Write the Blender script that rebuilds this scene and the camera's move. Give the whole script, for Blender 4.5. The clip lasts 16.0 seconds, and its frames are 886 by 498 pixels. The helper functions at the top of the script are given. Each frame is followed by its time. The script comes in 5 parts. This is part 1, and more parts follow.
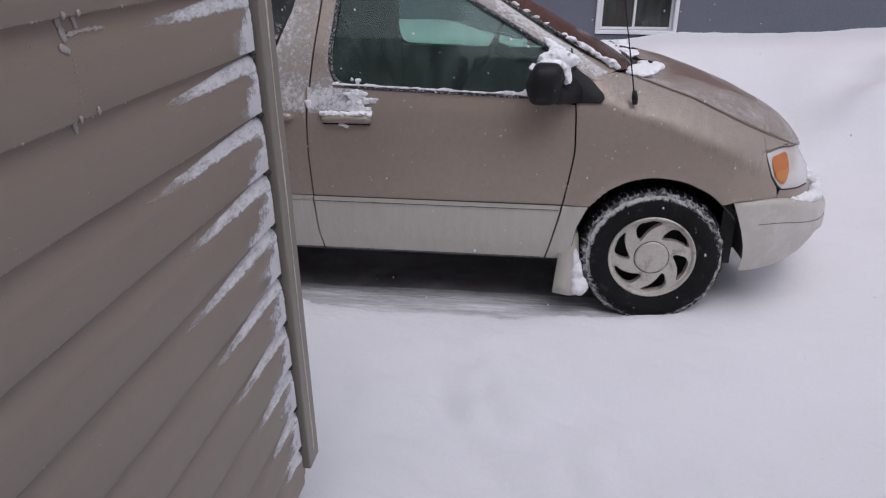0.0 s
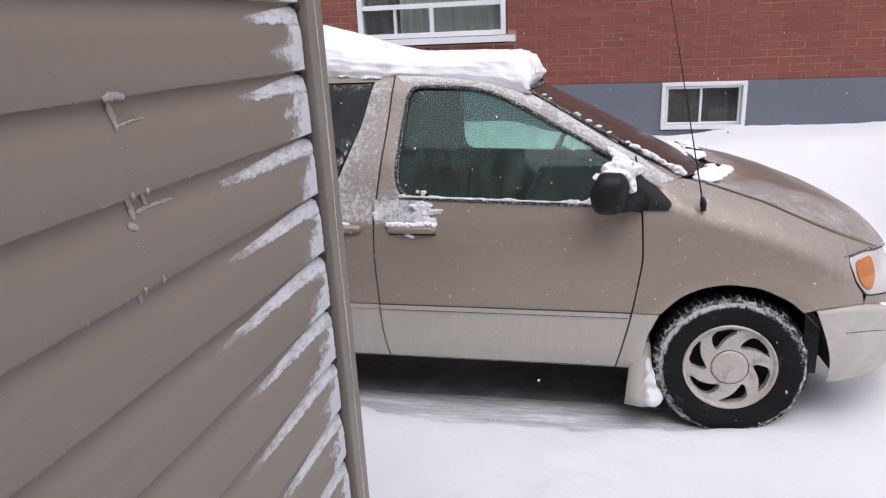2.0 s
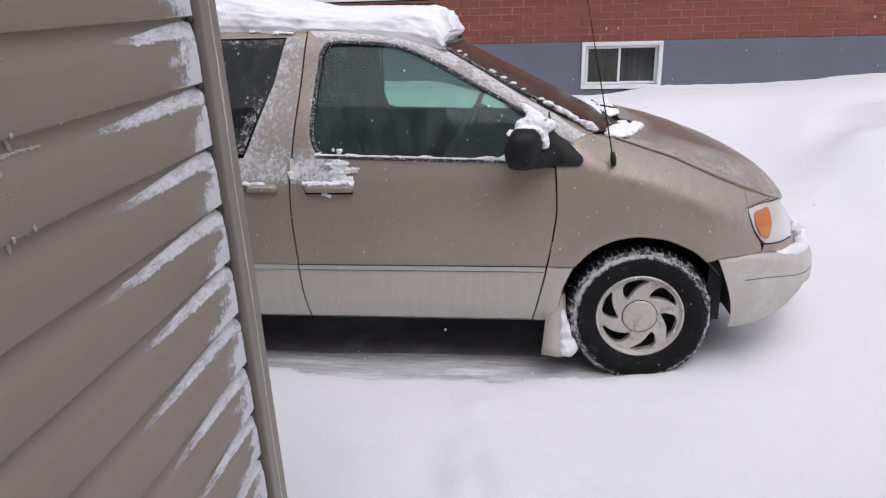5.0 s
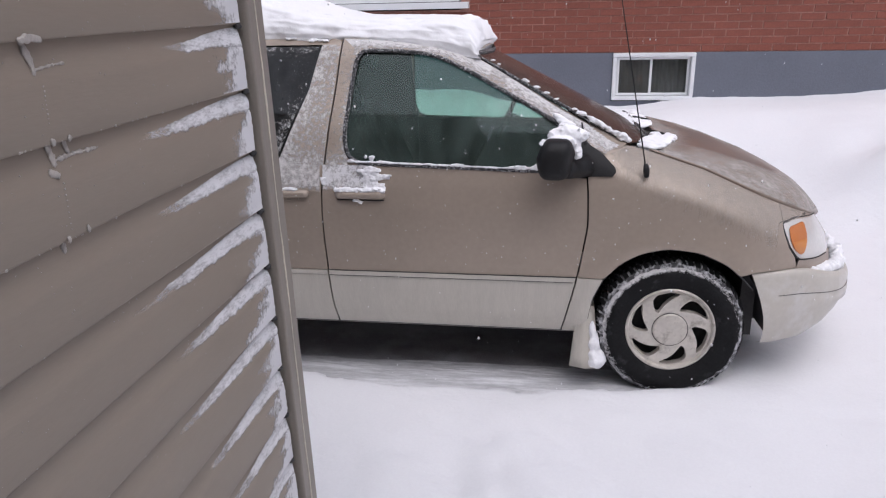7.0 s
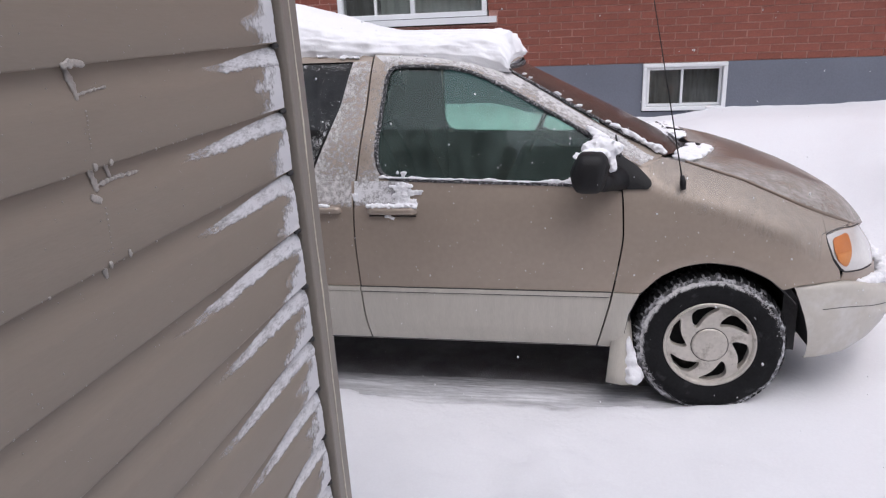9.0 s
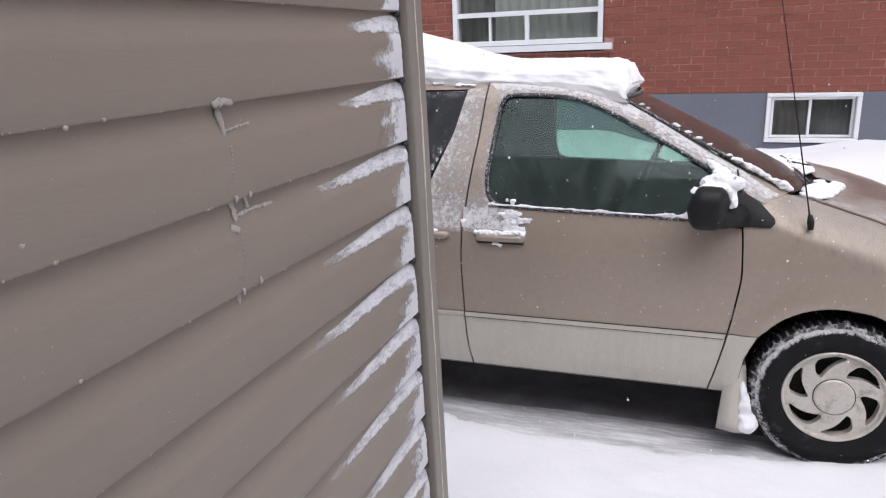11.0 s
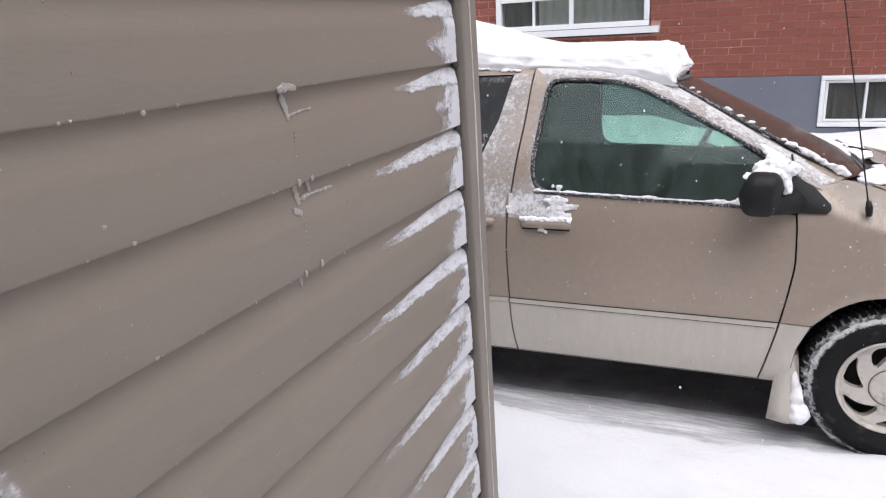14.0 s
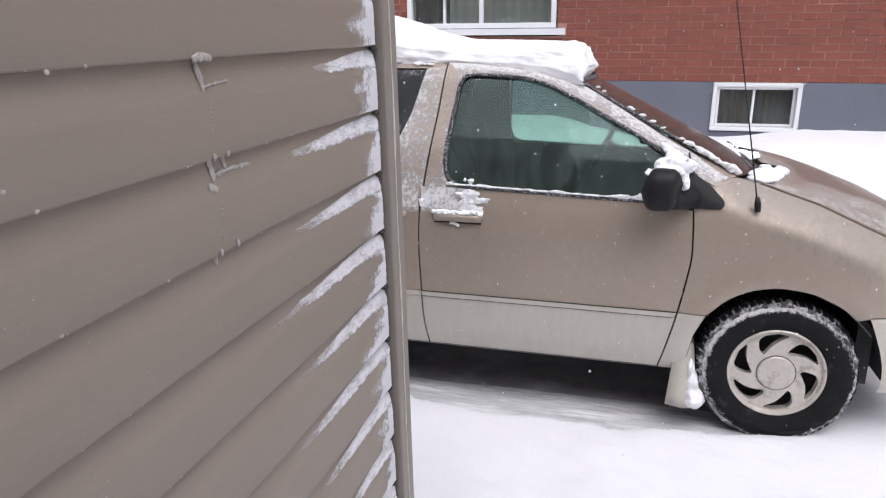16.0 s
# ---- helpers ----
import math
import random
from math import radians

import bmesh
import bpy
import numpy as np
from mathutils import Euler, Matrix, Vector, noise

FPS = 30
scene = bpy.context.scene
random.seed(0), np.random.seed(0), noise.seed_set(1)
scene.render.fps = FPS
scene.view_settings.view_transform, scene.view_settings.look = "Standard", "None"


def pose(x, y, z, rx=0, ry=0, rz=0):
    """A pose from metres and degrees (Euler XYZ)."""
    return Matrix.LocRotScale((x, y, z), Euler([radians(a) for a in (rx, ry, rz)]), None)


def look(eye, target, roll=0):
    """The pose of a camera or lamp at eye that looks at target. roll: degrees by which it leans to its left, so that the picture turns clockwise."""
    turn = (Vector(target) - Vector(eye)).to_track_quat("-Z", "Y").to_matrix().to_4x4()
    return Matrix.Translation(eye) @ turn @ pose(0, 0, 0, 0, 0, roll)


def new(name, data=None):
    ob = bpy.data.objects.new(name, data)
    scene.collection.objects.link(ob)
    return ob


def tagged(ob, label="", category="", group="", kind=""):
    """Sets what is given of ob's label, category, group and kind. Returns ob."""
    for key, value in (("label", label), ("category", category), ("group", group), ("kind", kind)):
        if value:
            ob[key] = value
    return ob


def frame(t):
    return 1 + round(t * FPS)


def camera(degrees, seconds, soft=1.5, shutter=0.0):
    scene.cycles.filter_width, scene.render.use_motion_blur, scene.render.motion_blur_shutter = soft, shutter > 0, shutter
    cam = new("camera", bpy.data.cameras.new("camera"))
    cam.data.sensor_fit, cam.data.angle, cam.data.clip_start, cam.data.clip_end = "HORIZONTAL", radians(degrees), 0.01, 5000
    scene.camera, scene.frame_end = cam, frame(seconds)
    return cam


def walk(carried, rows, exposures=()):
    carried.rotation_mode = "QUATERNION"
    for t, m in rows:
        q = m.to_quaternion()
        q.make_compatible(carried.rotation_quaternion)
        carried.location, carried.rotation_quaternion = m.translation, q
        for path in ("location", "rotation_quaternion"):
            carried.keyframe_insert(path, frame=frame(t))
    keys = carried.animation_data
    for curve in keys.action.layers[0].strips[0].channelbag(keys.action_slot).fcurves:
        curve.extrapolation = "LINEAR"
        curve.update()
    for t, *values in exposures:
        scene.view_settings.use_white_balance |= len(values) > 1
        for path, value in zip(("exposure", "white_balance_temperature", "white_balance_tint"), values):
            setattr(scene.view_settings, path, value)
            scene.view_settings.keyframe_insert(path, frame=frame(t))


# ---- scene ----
cam = camera(64.4, 16.0, soft=1.2)
PATH = [
    (0, (-0.002, -0.051, 1.664), (-0.249, 1.754, 0.839), 0.1),
    (0.5, (0.015, -0.02, 1.696), (-0.296, 1.804, 0.936), 0.1),
    (1, (0.009, -0.014, 1.727), (-0.385, 1.824, 1.043), -0.3),
    (1.5, (0.009, -0.004, 1.736), (-0.424, 1.847, 1.116), -1.6),
    (2, (0.009, 0.0, 1.744), (-0.442, 1.858, 1.156), -2.5),
    (2.5, (0.015, -0.001, 1.737), (-0.434, 1.857, 1.151), -1.2),
    (3, (0.011, -0.006, 1.722), (-0.425, 1.841, 1.092), -1.1),
    (3.5, (0.011, -0.008, 1.722), (-0.428, 1.826, 1.056), -1.5),
    (4, (0.059, -0.006, 1.724), (-0.279, 1.843, 1.039), -2.2),
    (4.2, (0.072, -0.004, 1.724), (-0.178, 1.855, 1.031), -1.9),
    (6.5, (0.059, -0.019, 1.713), (-0.247, 1.836, 1.032), -1.4),
    (7, (0.046, -0.015, 1.722), (-0.281, 1.842, 1.053), -1.3),
    (7.5, (0.052, -0.018, 1.721), (-0.308, 1.84, 1.075), -1.7),
    (8, (0.056, -0.016, 1.72), (-0.323, 1.842, 1.086), -1.8),
    (8.2, (0.049, -0.007, 1.718), (-0.335, 1.851, 1.086), -2.2),
    (10.3, (-0.004, 0.013, 1.744), (-0.525, 1.84, 1.12), -2.1),
    (10.5, (-0.007, 0.013, 1.746), (-0.581, 1.831, 1.141), -1.7),
    (11, (-0.005, 0.011, 1.746), (-0.688, 1.805, 1.186), -2.3),
    (11.5, (-0.001, 0.004, 1.755), (-0.741, 1.785, 1.226), -3.1),
    (12, (0.018, 0.007, 1.742), (-0.729, 1.787, 1.22), -4.6),
    (12.5, (0.034, 0.011, 1.742), (-0.701, 1.789, 1.196), -6.2),
    (13, (0.009, 0.006, 1.737), (-0.723, 1.773, 1.153), -3.4),
    (13.5, (-0.01, -0.004, 1.741), (-0.763, 1.75, 1.142), -3.3),
    (14, (-0.025, -0.003, 1.744), (-0.811, 1.74, 1.154), -3.1),
    (14.5, (-0.024, -0.01, 1.743), (-0.821, 1.732, 1.167), -2.7),
    (15, (-0.023, -0.012, 1.731), (-0.756, 1.758, 1.157), -2.5),
    (15.5, (-0.03, -0.011, 1.734), (-0.665, 1.793, 1.148), -1.7),
    (16, (-0.04, -0.012, 1.721), (-0.582, 1.817, 1.118), -0.6),
]

EXPOSURES = [(0.0, -0.22, 6110, 16), (1.0, 0.07, 6210, 15), (2.0, 0.34, 6260, 14), (3.0, 0.31, 6260, 14), (4.0, 0.26, 6260, 14), (6.5, 0.03, 6210, 15), (7.0, 0.15, 6210, 15), (8.0, 0.18, 6210, 15), (10.5, 0.36, 6270, 13), (11.0, 0.44, 6280, 13), (14.5, 0.60, 6340, 12), (16.0, 0.54, 6290, 13)]
walk(cam, [(t, look(eye, target, roll)) for t, eye, target, roll in PATH], EXPOSURES)

# ---- light: overcast winter day ----
world = bpy.data.worlds.new("overcast")
scene.world = world
world.use_nodes = True
wn = world.node_tree
sky = wn.nodes.new("ShaderNodeTexSky")
sky.sky_type, sky.sun_disc = "NISHITA", False
sky.sun_elevation, sky.sun_rotation = radians(65), radians(150)
sky.air_density, sky.dust_density = 1.0, 4.0
grey = wn.nodes.new("ShaderNodeHueSaturation")
grey.inputs["Saturation"].default_value = 0.42
bg = wn.nodes["Background"]
bg.inputs["Strength"].default_value = 0.135
wn.links.new(sky.outputs["Color"], grey.inputs["Color"])
wn.links.new(grey.outputs["Color"], bg.inputs["Color"])
sun_data = bpy.data.lights.new("sun", "SUN")
sun_data.energy, sun_data.angle, sun_data.color = 0.7, radians(60), (0.97, 0.96, 1.0)
sun = new("sun", sun_data)
sun.matrix_world = look((2.5, -1.0, 10), (0, 2, 0))


# ---- materials ----
def material(name, color, rough=0.6, metal=0.0, var=0.12, scale=6.0, fine=60.0, bump=0.15, bump_scale=None, spec=0.5, dark=None, dark_scale=3.0, dark_lo=0.55, dark_hi=0.75, rand=0.0, coat=0.0, stretch=(1, 1, 1)):
    m = bpy.data.materials.new(name)
    m.use_nodes = True
    nt = m.node_tree
    N, L = nt.nodes, nt.links
    b = N["Principled BSDF"]
    b.inputs["Roughness"].default_value = rough
    b.inputs["Metallic"].default_value = metal
    b.inputs["Specular IOR Level"].default_value = spec
    b.inputs["Coat Weight"].default_value = coat
    b.inputs["Coat Roughness"].default_value = 0.15
    tc = N.new("ShaderNodeTexCoord")
    mp = N.new("ShaderNodeMapping")
    mp.inputs["Scale"].default_value = stretch
    L.new(tc.outputs["Object"], mp.inputs["Vector"])
    n1, n2 = N.new("ShaderNodeTexNoise"), N.new("ShaderNodeTexNoise")
    n1.inputs["Scale"].default_value, n2.inputs["Scale"].default_value = scale, fine
    n1.inputs["Detail"].default_value, n2.inputs["Detail"].default_value = 4, 3
    for n in (n1, n2):
        L.new(mp.outputs["Vector"], n.inputs["Vector"])
    mix = N.new("ShaderNodeMath")
    mix.operation = "ADD"
    L.new(n1.outputs["Fac"], mix.inputs[0])
    L.new(n2.outputs["Fac"], mix.inputs[1])
    half = N.new("ShaderNodeMapRange")
    half.inputs["From Min"].default_value, half.inputs["From Max"].default_value = 0.6, 1.4
    half.inputs["To Min"].default_value, half.inputs["To Max"].default_value = 1 - var, 1 + var
    L.new(mix.outputs[0], half.inputs["Value"])
    value = half.outputs["Result"]
    if rand:
        oi = N.new("ShaderNodeObjectInfo")
        rr = N.new("ShaderNodeMapRange")
        rr.inputs["To Min"].default_value, rr.inputs["To Max"].default_value = 1 - rand, 1 + rand
        L.new(oi.outputs["Random"], rr.inputs["Value"])
        mul = N.new("ShaderNodeMath")
        mul.operation = "MULTIPLY"
        L.new(value, mul.inputs[0])
        L.new(rr.outputs["Result"], mul.inputs[1])
        value = mul.outputs[0]
    sc = N.new("ShaderNodeVectorMath")
    sc.operation = "SCALE"
    sc.inputs[0].default_value = color
    L.new(value, sc.inputs["Scale"])
    out = sc.outputs["Vector"]
    if dark:
        n3 = N.new("ShaderNodeTexNoise")
        n3.inputs["Scale"].default_value, n3.inputs["Detail"].default_value = dark_scale, 8
        n3.inputs["Roughness"].default_value = 0.65
        L.new(mp.outputs["Vector"], n3.inputs["Vector"])
        ramp = N.new("ShaderNodeMapRange")
        ramp.inputs["From Min"].default_value, ramp.inputs["From Max"].default_value = dark_lo, dark_hi
        L.new(n3.outputs["Fac"], ramp.inputs["Value"])
        mx = N.new("ShaderNodeMix")
        mx.data_type = "RGBA"
        L.new(ramp.outputs["Result"], mx.inputs["Factor"])
        L.new(out, mx.inputs["A"])
        mx.inputs["B"].default_value = (*dark, 1)
        out = mx.outputs["Result"]
    L.new(out, b.inputs["Base Color"])
    if bump:
        bp = N.new("ShaderNodeBump")
        bp.inputs["Strength"].default_value, bp.inputs["Distance"].default_value = bump, 0.01
        n4 = N.new("ShaderNodeTexNoise")
        n4.inputs["Scale"].default_value, n4.inputs["Detail"].default_value = bump_scale or fine, 5
        L.new(mp.outputs["Vector"], n4.inputs["Vector"])
        L.new(n4.outputs["Fac"], bp.inputs["Height"])
        L.new(bp.outputs["Normal"], b.inputs["Normal"])
    return m


# veil: diffuse share for dirt and fog, and for brick reflection on the windscreen
def glass(name, tint, gloss=0.03, veil=0.1, veil_color=(0.7, 0.75, 0.75), ior=1.5):
    m = bpy.data.materials.new(name)
    m.use_nodes = True
    N, L = m.node_tree.nodes, m.node_tree.links
    N.remove(N["Principled BSDF"])
    out = N["Material Output"]
    tr, gl, df = N.new("ShaderNodeBsdfTransparent"), N.new("ShaderNodeBsdfGlossy"), N.new("ShaderNodeBsdfDiffuse")
    tr.inputs["Color"].default_value = (*tint, 1)
    gl.inputs["Roughness"].default_value = gloss
    df.inputs["Color"].default_value = (*veil_color, 1)
    fr = N.new("ShaderNodeFresnel")
    fr.inputs["IOR"].default_value = ior
    a, b = N.new("ShaderNodeMixShader"), N.new("ShaderNodeMixShader")
    tc, no, mr = N.new("ShaderNodeTexCoord"), N.new("ShaderNodeTexNoise"), N.new("ShaderNodeMapRange")
    no.inputs["Scale"].default_value, no.inputs["Detail"].default_value = 9, 6
    mp = N.new("ShaderNodeMapping")
    mp.inputs["Scale"].default_value = (2.2, 2.2, 0.7)
    L.new(tc.outputs["Object"], mp.inputs["Vector"])
    L.new(mp.outputs["Vector"], no.inputs["Vector"])
    mr.inputs["From Min"].default_value, mr.inputs["From Max"].default_value = 0.35, 0.75
    mr.inputs["To Min"].default_value, mr.inputs["To Max"].default_value = veil * 0.5, veil * 1.6
    L.new(no.outputs["Fac"], mr.inputs["Value"])
    L.new(mr.outputs["Result"], a.inputs["Fac"])
    L.new(tr.outputs[0], a.inputs[1])
    L.new(df.outputs[0], a.inputs[2])
    L.new(fr.outputs[0], b.inputs["Fac"])
    L.new(a.outputs[0], b.inputs[1])
    L.new(gl.outputs[0], b.inputs[2])
    L.new(b.outputs[0], out.inputs["Surface"])
    return m


SNOW = material("snow", (0.78, 0.78, 0.802), rough=0.85, var=0.03, scale=2.0, fine=90, bump=0.45, bump_scale=28, spec=0.25)
# same snow, made paler so that heaps on the van look better lit
SNOW_LIT = material("brightened_snow", (0.90, 0.90, 0.915), rough=0.9, var=0.02, scale=3.0, fine=90, bump=0.3, bump_scale=40, spec=0.2)
SNOW_SOFT = material("packed_snow", (0.82, 0.82, 0.84), rough=0.9, var=0.06, scale=12, fine=120, bump=0.5, bump_scale=60, spec=0.2)
ICE = material("rime_ice", (0.42, 0.39, 0.36), rough=0.28, var=0.1, scale=30, fine=120, bump=0.3)
VINYL = material("taupe_vinyl", (0.264, 0.222, 0.180), rough=0.5, var=0.035, scale=4, fine=220, bump=0.05, bump_scale=300, stretch=(1, 0.15, 1), rand=0.02)
VINYL_TRIM = material("taupe_trim", (0.255, 0.228, 0.20), rough=0.5, var=0.05, scale=5, fine=150, bump=0.05)
SCRATCH = material("bare_scratch", (0.62, 0.58, 0.50), rough=0.8, var=0.2, scale=40, fine=150, bump=0)
BRICK = material("red_brick", (0.238, 0.076, 0.052), rough=0.9, var=0.32, scale=7, fine=60, bump=0.35, bump_scale=80, rand=0.08)
BRICK_JOINED = material("red_brick_joined", (0.238, 0.076, 0.052), rough=0.9, var=0.32, scale=7, fine=60, bump=0.35, bump_scale=80, rand=0.08)
for node in [n for n in BRICK_JOINED.node_tree.nodes if n.bl_idname == "ShaderNodeObjectInfo"]:
    geo = BRICK_JOINED.node_tree.nodes.new("ShaderNodeNewGeometry")
    BRICK_JOINED.node_tree.links.new(geo.outputs["Random Per Island"], node.outputs["Random"].links[0].to_socket)
MORTAR = material("mortar", (0.36, 0.19, 0.155), rough=0.95, var=0.5, scale=2.5, fine=80, bump=0.3)
PARGE = material("grey_parging", (0.15, 0.162, 0.196), rough=0.9, var=0.10, scale=3, fine=50, bump=0.35, bump_scale=70)
WHITE = material("white_vinyl", (0.78, 0.79, 0.80), rough=0.4, var=0.04, scale=5, fine=60, bump=0.03)
TAUPE = material("taupe_paint", (0.372, 0.310, 0.256), rough=0.43, metal=0.32, var=0.07, scale=3.5, fine=45, bump=0.02, spec=0.45, coat=0.12)
BUMPER = material("bumper_plastic", (0.50, 0.47, 0.42), rough=0.45, metal=0.1, var=0.06, scale=5, fine=40, bump=0.03, coat=0.1, dark=(0.62, 0.61, 0.6), dark_scale=7, dark_lo=0.5, dark_hi=0.8)
CLAD = material("silver_beige_cladding", (0.50, 0.47, 0.415), rough=0.42, metal=0.1, var=0.08, scale=5, fine=30, bump=0.03, coat=0.1, stretch=(6, 6, 0.6))
BLACK = material("black_plastic", (0.012, 0.012, 0.013), rough=0.55, spec=0.3, var=0.2, scale=20, fine=120, bump=0.15)
FROST_RUBBER = material("frosted_rubber", (0.02, 0.02, 0.022), rough=0.6, var=0.2, scale=20, fine=120, bump=0.3, dark=(0.6, 0.6, 0.62), dark_scale=120, dark_lo=0.50, dark_hi=0.66)
TYRE = material("tyre_rubber", (0.011, 0.011, 0.012), rough=0.85, spec=0.2, var=0.3, scale=15, fine=90, bump=0.2, dark=(0.08, 0.08, 0.085), dark_scale=9, dark_lo=0.58, dark_hi=0.85)
TREAD_SNOW = material("snowy_tread", (0.06, 0.06, 0.062), rough=0.9, var=0.2, scale=15, fine=90, bump=0.5, dark=(0.58, 0.58, 0.60), dark_scale=40, dark_lo=0.44, dark_hi=0.62)
# wet bonnet paint, base darkened and browned to show the brick it reflects
WET_BROWNED = material("wet_taupe_with_brick_reflection", (0.25, 0.195, 0.155), rough=0.34, metal=0.25, var=0.10, scale=3.5, fine=45, bump=0.04, bump_scale=30, spec=0.4, coat=0.2)
ALLOY = material("alloy", (0.56, 0.525, 0.475), rough=0.42, metal=0.3, var=0.12, scale=12, fine=60, bump=0.03, dark=(0.16, 0.13, 0.10), dark_scale=18, dark_lo=0.54, dark_hi=0.80)
UNDER = material("underbody", (0.04, 0.039, 0.04), rough=0.8, var=0.3, scale=8, fine=60, bump=0.3)
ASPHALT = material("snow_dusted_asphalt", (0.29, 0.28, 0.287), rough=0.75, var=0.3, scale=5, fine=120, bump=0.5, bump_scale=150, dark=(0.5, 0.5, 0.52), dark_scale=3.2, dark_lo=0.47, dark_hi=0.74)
# grey of thin slushy snow, with shade beside the van mixed into it
THIN_SHADED_SNOW = material("thin_shade_grey_snow", (0.50, 0.50, 0.515), rough=0.95, var=0.22, scale=7, fine=60, bump=0.3, stretch=(0.45, 1.8, 1.8), dark=(0.74, 0.74, 0.76), dark_scale=4.0, dark_lo=0.5, dark_hi=0.66)
CLOTH = material("grey_upholstery", (0.055, 0.055, 0.06), rough=0.95, var=0.2, scale=20, fine=200, bump=0.2)
CURTAIN = material("pale_curtain", (0.66, 0.69, 0.65), rough=0.95, var=0.12, scale=5, fine=60, bump=0.1, stretch=(8, 1, 0.3))
CURTAIN_DARK = material("brown_curtain", (0.15, 0.14, 0.125), rough=0.95, var=0.2, scale=5, fine=60, bump=0.1, stretch=(8, 1, 0.3))
# near-black colour standing for the shade inside the house's rooms
ROOM_SHADE = material("room_shade", (0.05, 0.05, 0.05), rough=0.9, bump=0)
AMBER = material("amber_lens", (0.52, 0.15, 0.015), rough=0.35, var=0.06, scale=30, fine=160, bump=0.25, bump_scale=160, coat=0.5)
AMBER_PALE = material("pale_amber_lens", (0.58, 0.19, 0.016), rough=0.3, var=0.06, scale=30, fine=160, bump=0.25, bump_scale=160, coat=0.5)
LENS = material("lamp_lens", (0.60, 0.58, 0.56), rough=0.2, var=0.08, scale=9, fine=60, bump=0.05, coat=0.6)
GLASS = glass("green_glass", (0.72, 0.865, 0.815), veil=0.075, veil_color=(0.33, 0.43, 0.40))
# the brown diffuse part paints the reflected brick as well as dirt
SCREEN = glass("windscreen_glass", (0.16, 0.16, 0.15), gloss=0.2, veil=0.62, veil_color=(0.12, 0.103, 0.088), ior=1.19)
PRIVACY = glass("privacy_glass", (0.05, 0.055, 0.06), veil=0.03)
PANE = glass("house_pane", (0.8, 0.82, 0.8), veil=0.04)


def frost_film(name, color, most, scale, soft_edge, stretch=(1, 1, 1)):
    """Thin frost whose cover is stored on the mesh and broken up by grain."""
    m = bpy.data.materials.new(name)
    m.use_nodes = True
    N, L = m.node_tree.nodes, m.node_tree.links
    b = N["Principled BSDF"]
    b.inputs["Base Color"].default_value = (*color, 1)
    b.inputs["Roughness"].default_value = 0.9
    at, tc = N.new("ShaderNodeAttribute"), N.new("ShaderNodeTexCoord")
    at.attribute_name = "cover"
    n1, n2 = N.new("ShaderNodeTexNoise"), N.new("ShaderNodeTexNoise")
    n1.inputs["Scale"].default_value, n1.inputs["Detail"].default_value, n1.inputs["Roughness"].default_value = scale, 7, 0.7
    n2.inputs["Scale"].default_value, n2.inputs["Detail"].default_value = scale * 5, 4
    add, sub, mr = N.new("ShaderNodeMath"), N.new("ShaderNodeMath"), N.new("ShaderNodeMapRange")
    half = N.new("ShaderNodeMath")
    half.operation, half.inputs[1].default_value = "MULTIPLY", 0.45
    mp = N.new("ShaderNodeMapping")
    mp.inputs["Scale"].default_value = stretch
    L.new(tc.outputs["Object"], mp.inputs["Vector"])
    for n in (n1, n2):
        L.new(mp.outputs["Vector"], n.inputs["Vector"])
    L.new(n2.outputs["Fac"], half.inputs[0])
    L.new(n1.outputs["Fac"], add.inputs[0])
    L.new(half.outputs[0], add.inputs[1])
    L.new(add.outputs[0], sub.inputs[0])
    L.new(at.outputs["Fac"], sub.inputs[1])
    mr.inputs["From Min"].default_value, mr.inputs["From Max"].default_value = 1.22 - soft_edge, 1.22 + soft_edge
    mr.inputs["To Max"].default_value = most
    L.new(sub.outputs[0], mr.inputs["Value"])
    L.new(mr.outputs["Result"], b.inputs["Alpha"])
    bp = N.new("ShaderNodeBump")
    bp.inputs["Strength"].default_value, bp.inputs["Distance"].default_value = 0.5, 0.004
    L.new(n1.outputs["Fac"], bp.inputs["Height"])
    L.new(bp.outputs["Normal"], b.inputs["Normal"])
    return m


RIME = frost_film("rime", (0.76, 0.76, 0.78), 0.88, 30, 0.15)
BLOWN = frost_film("wind_blown_rime", (0.78, 0.78, 0.80), 0.90, 85, 0.28, (1, 0.28, 0.8))
FROST = frost_film("hoar_frost", (0.72, 0.71, 0.71), 0.85, 48, 0.18)
RUNS_DRY = frost_film("dried_melt_runs", (0.52, 0.475, 0.43), 0.40, 34, 0.18, (1, 1, 0.3))
HAZE = frost_film("frost_haze", (0.60, 0.57, 0.54), 0.72, 11, 0.36)

# ---- mesh helpers ----
def part(name, bm, mat, parent=None, label="", smooth=True, category="", kind="", group=""):
    me = bpy.data.meshes.new(name)
    bmesh.ops.recalc_face_normals(bm, faces=bm.faces)
    bm.to_mesh(me)
    bm.free()
    for p in me.polygons:
        p.use_smooth = smooth
    me.materials.append(mat)
    ob = new(name, me)
    ob.parent = parent
    return tagged(ob, label, category, group, kind)


def soft(ob, width, segments=2):
    mod = ob.modifiers.new("bevel", "BEVEL")
    mod.width, mod.segments, mod.limit_method = width, segments, "ANGLE"
    for p in ob.data.polygons:
        p.use_smooth = False
    return ob


def box(bm, x0, x1, y0, y1, z0, z1):
    vs = [bm.verts.new(p) for p in ((x0, y0, z0), (x1, y0, z0), (x1, y1, z0), (x0, y1, z0), (x0, y0, z1), (x1, y0, z1), (x1, y1, z1), (x0, y1, z1))]
    for f in ((0, 3, 2, 1), (4, 5, 6, 7), (0, 1, 5, 4), (1, 2, 6, 5), (2, 3, 7, 6), (3, 0, 4, 7)):
        bm.faces.new([vs[i] for i in f])
    return bm


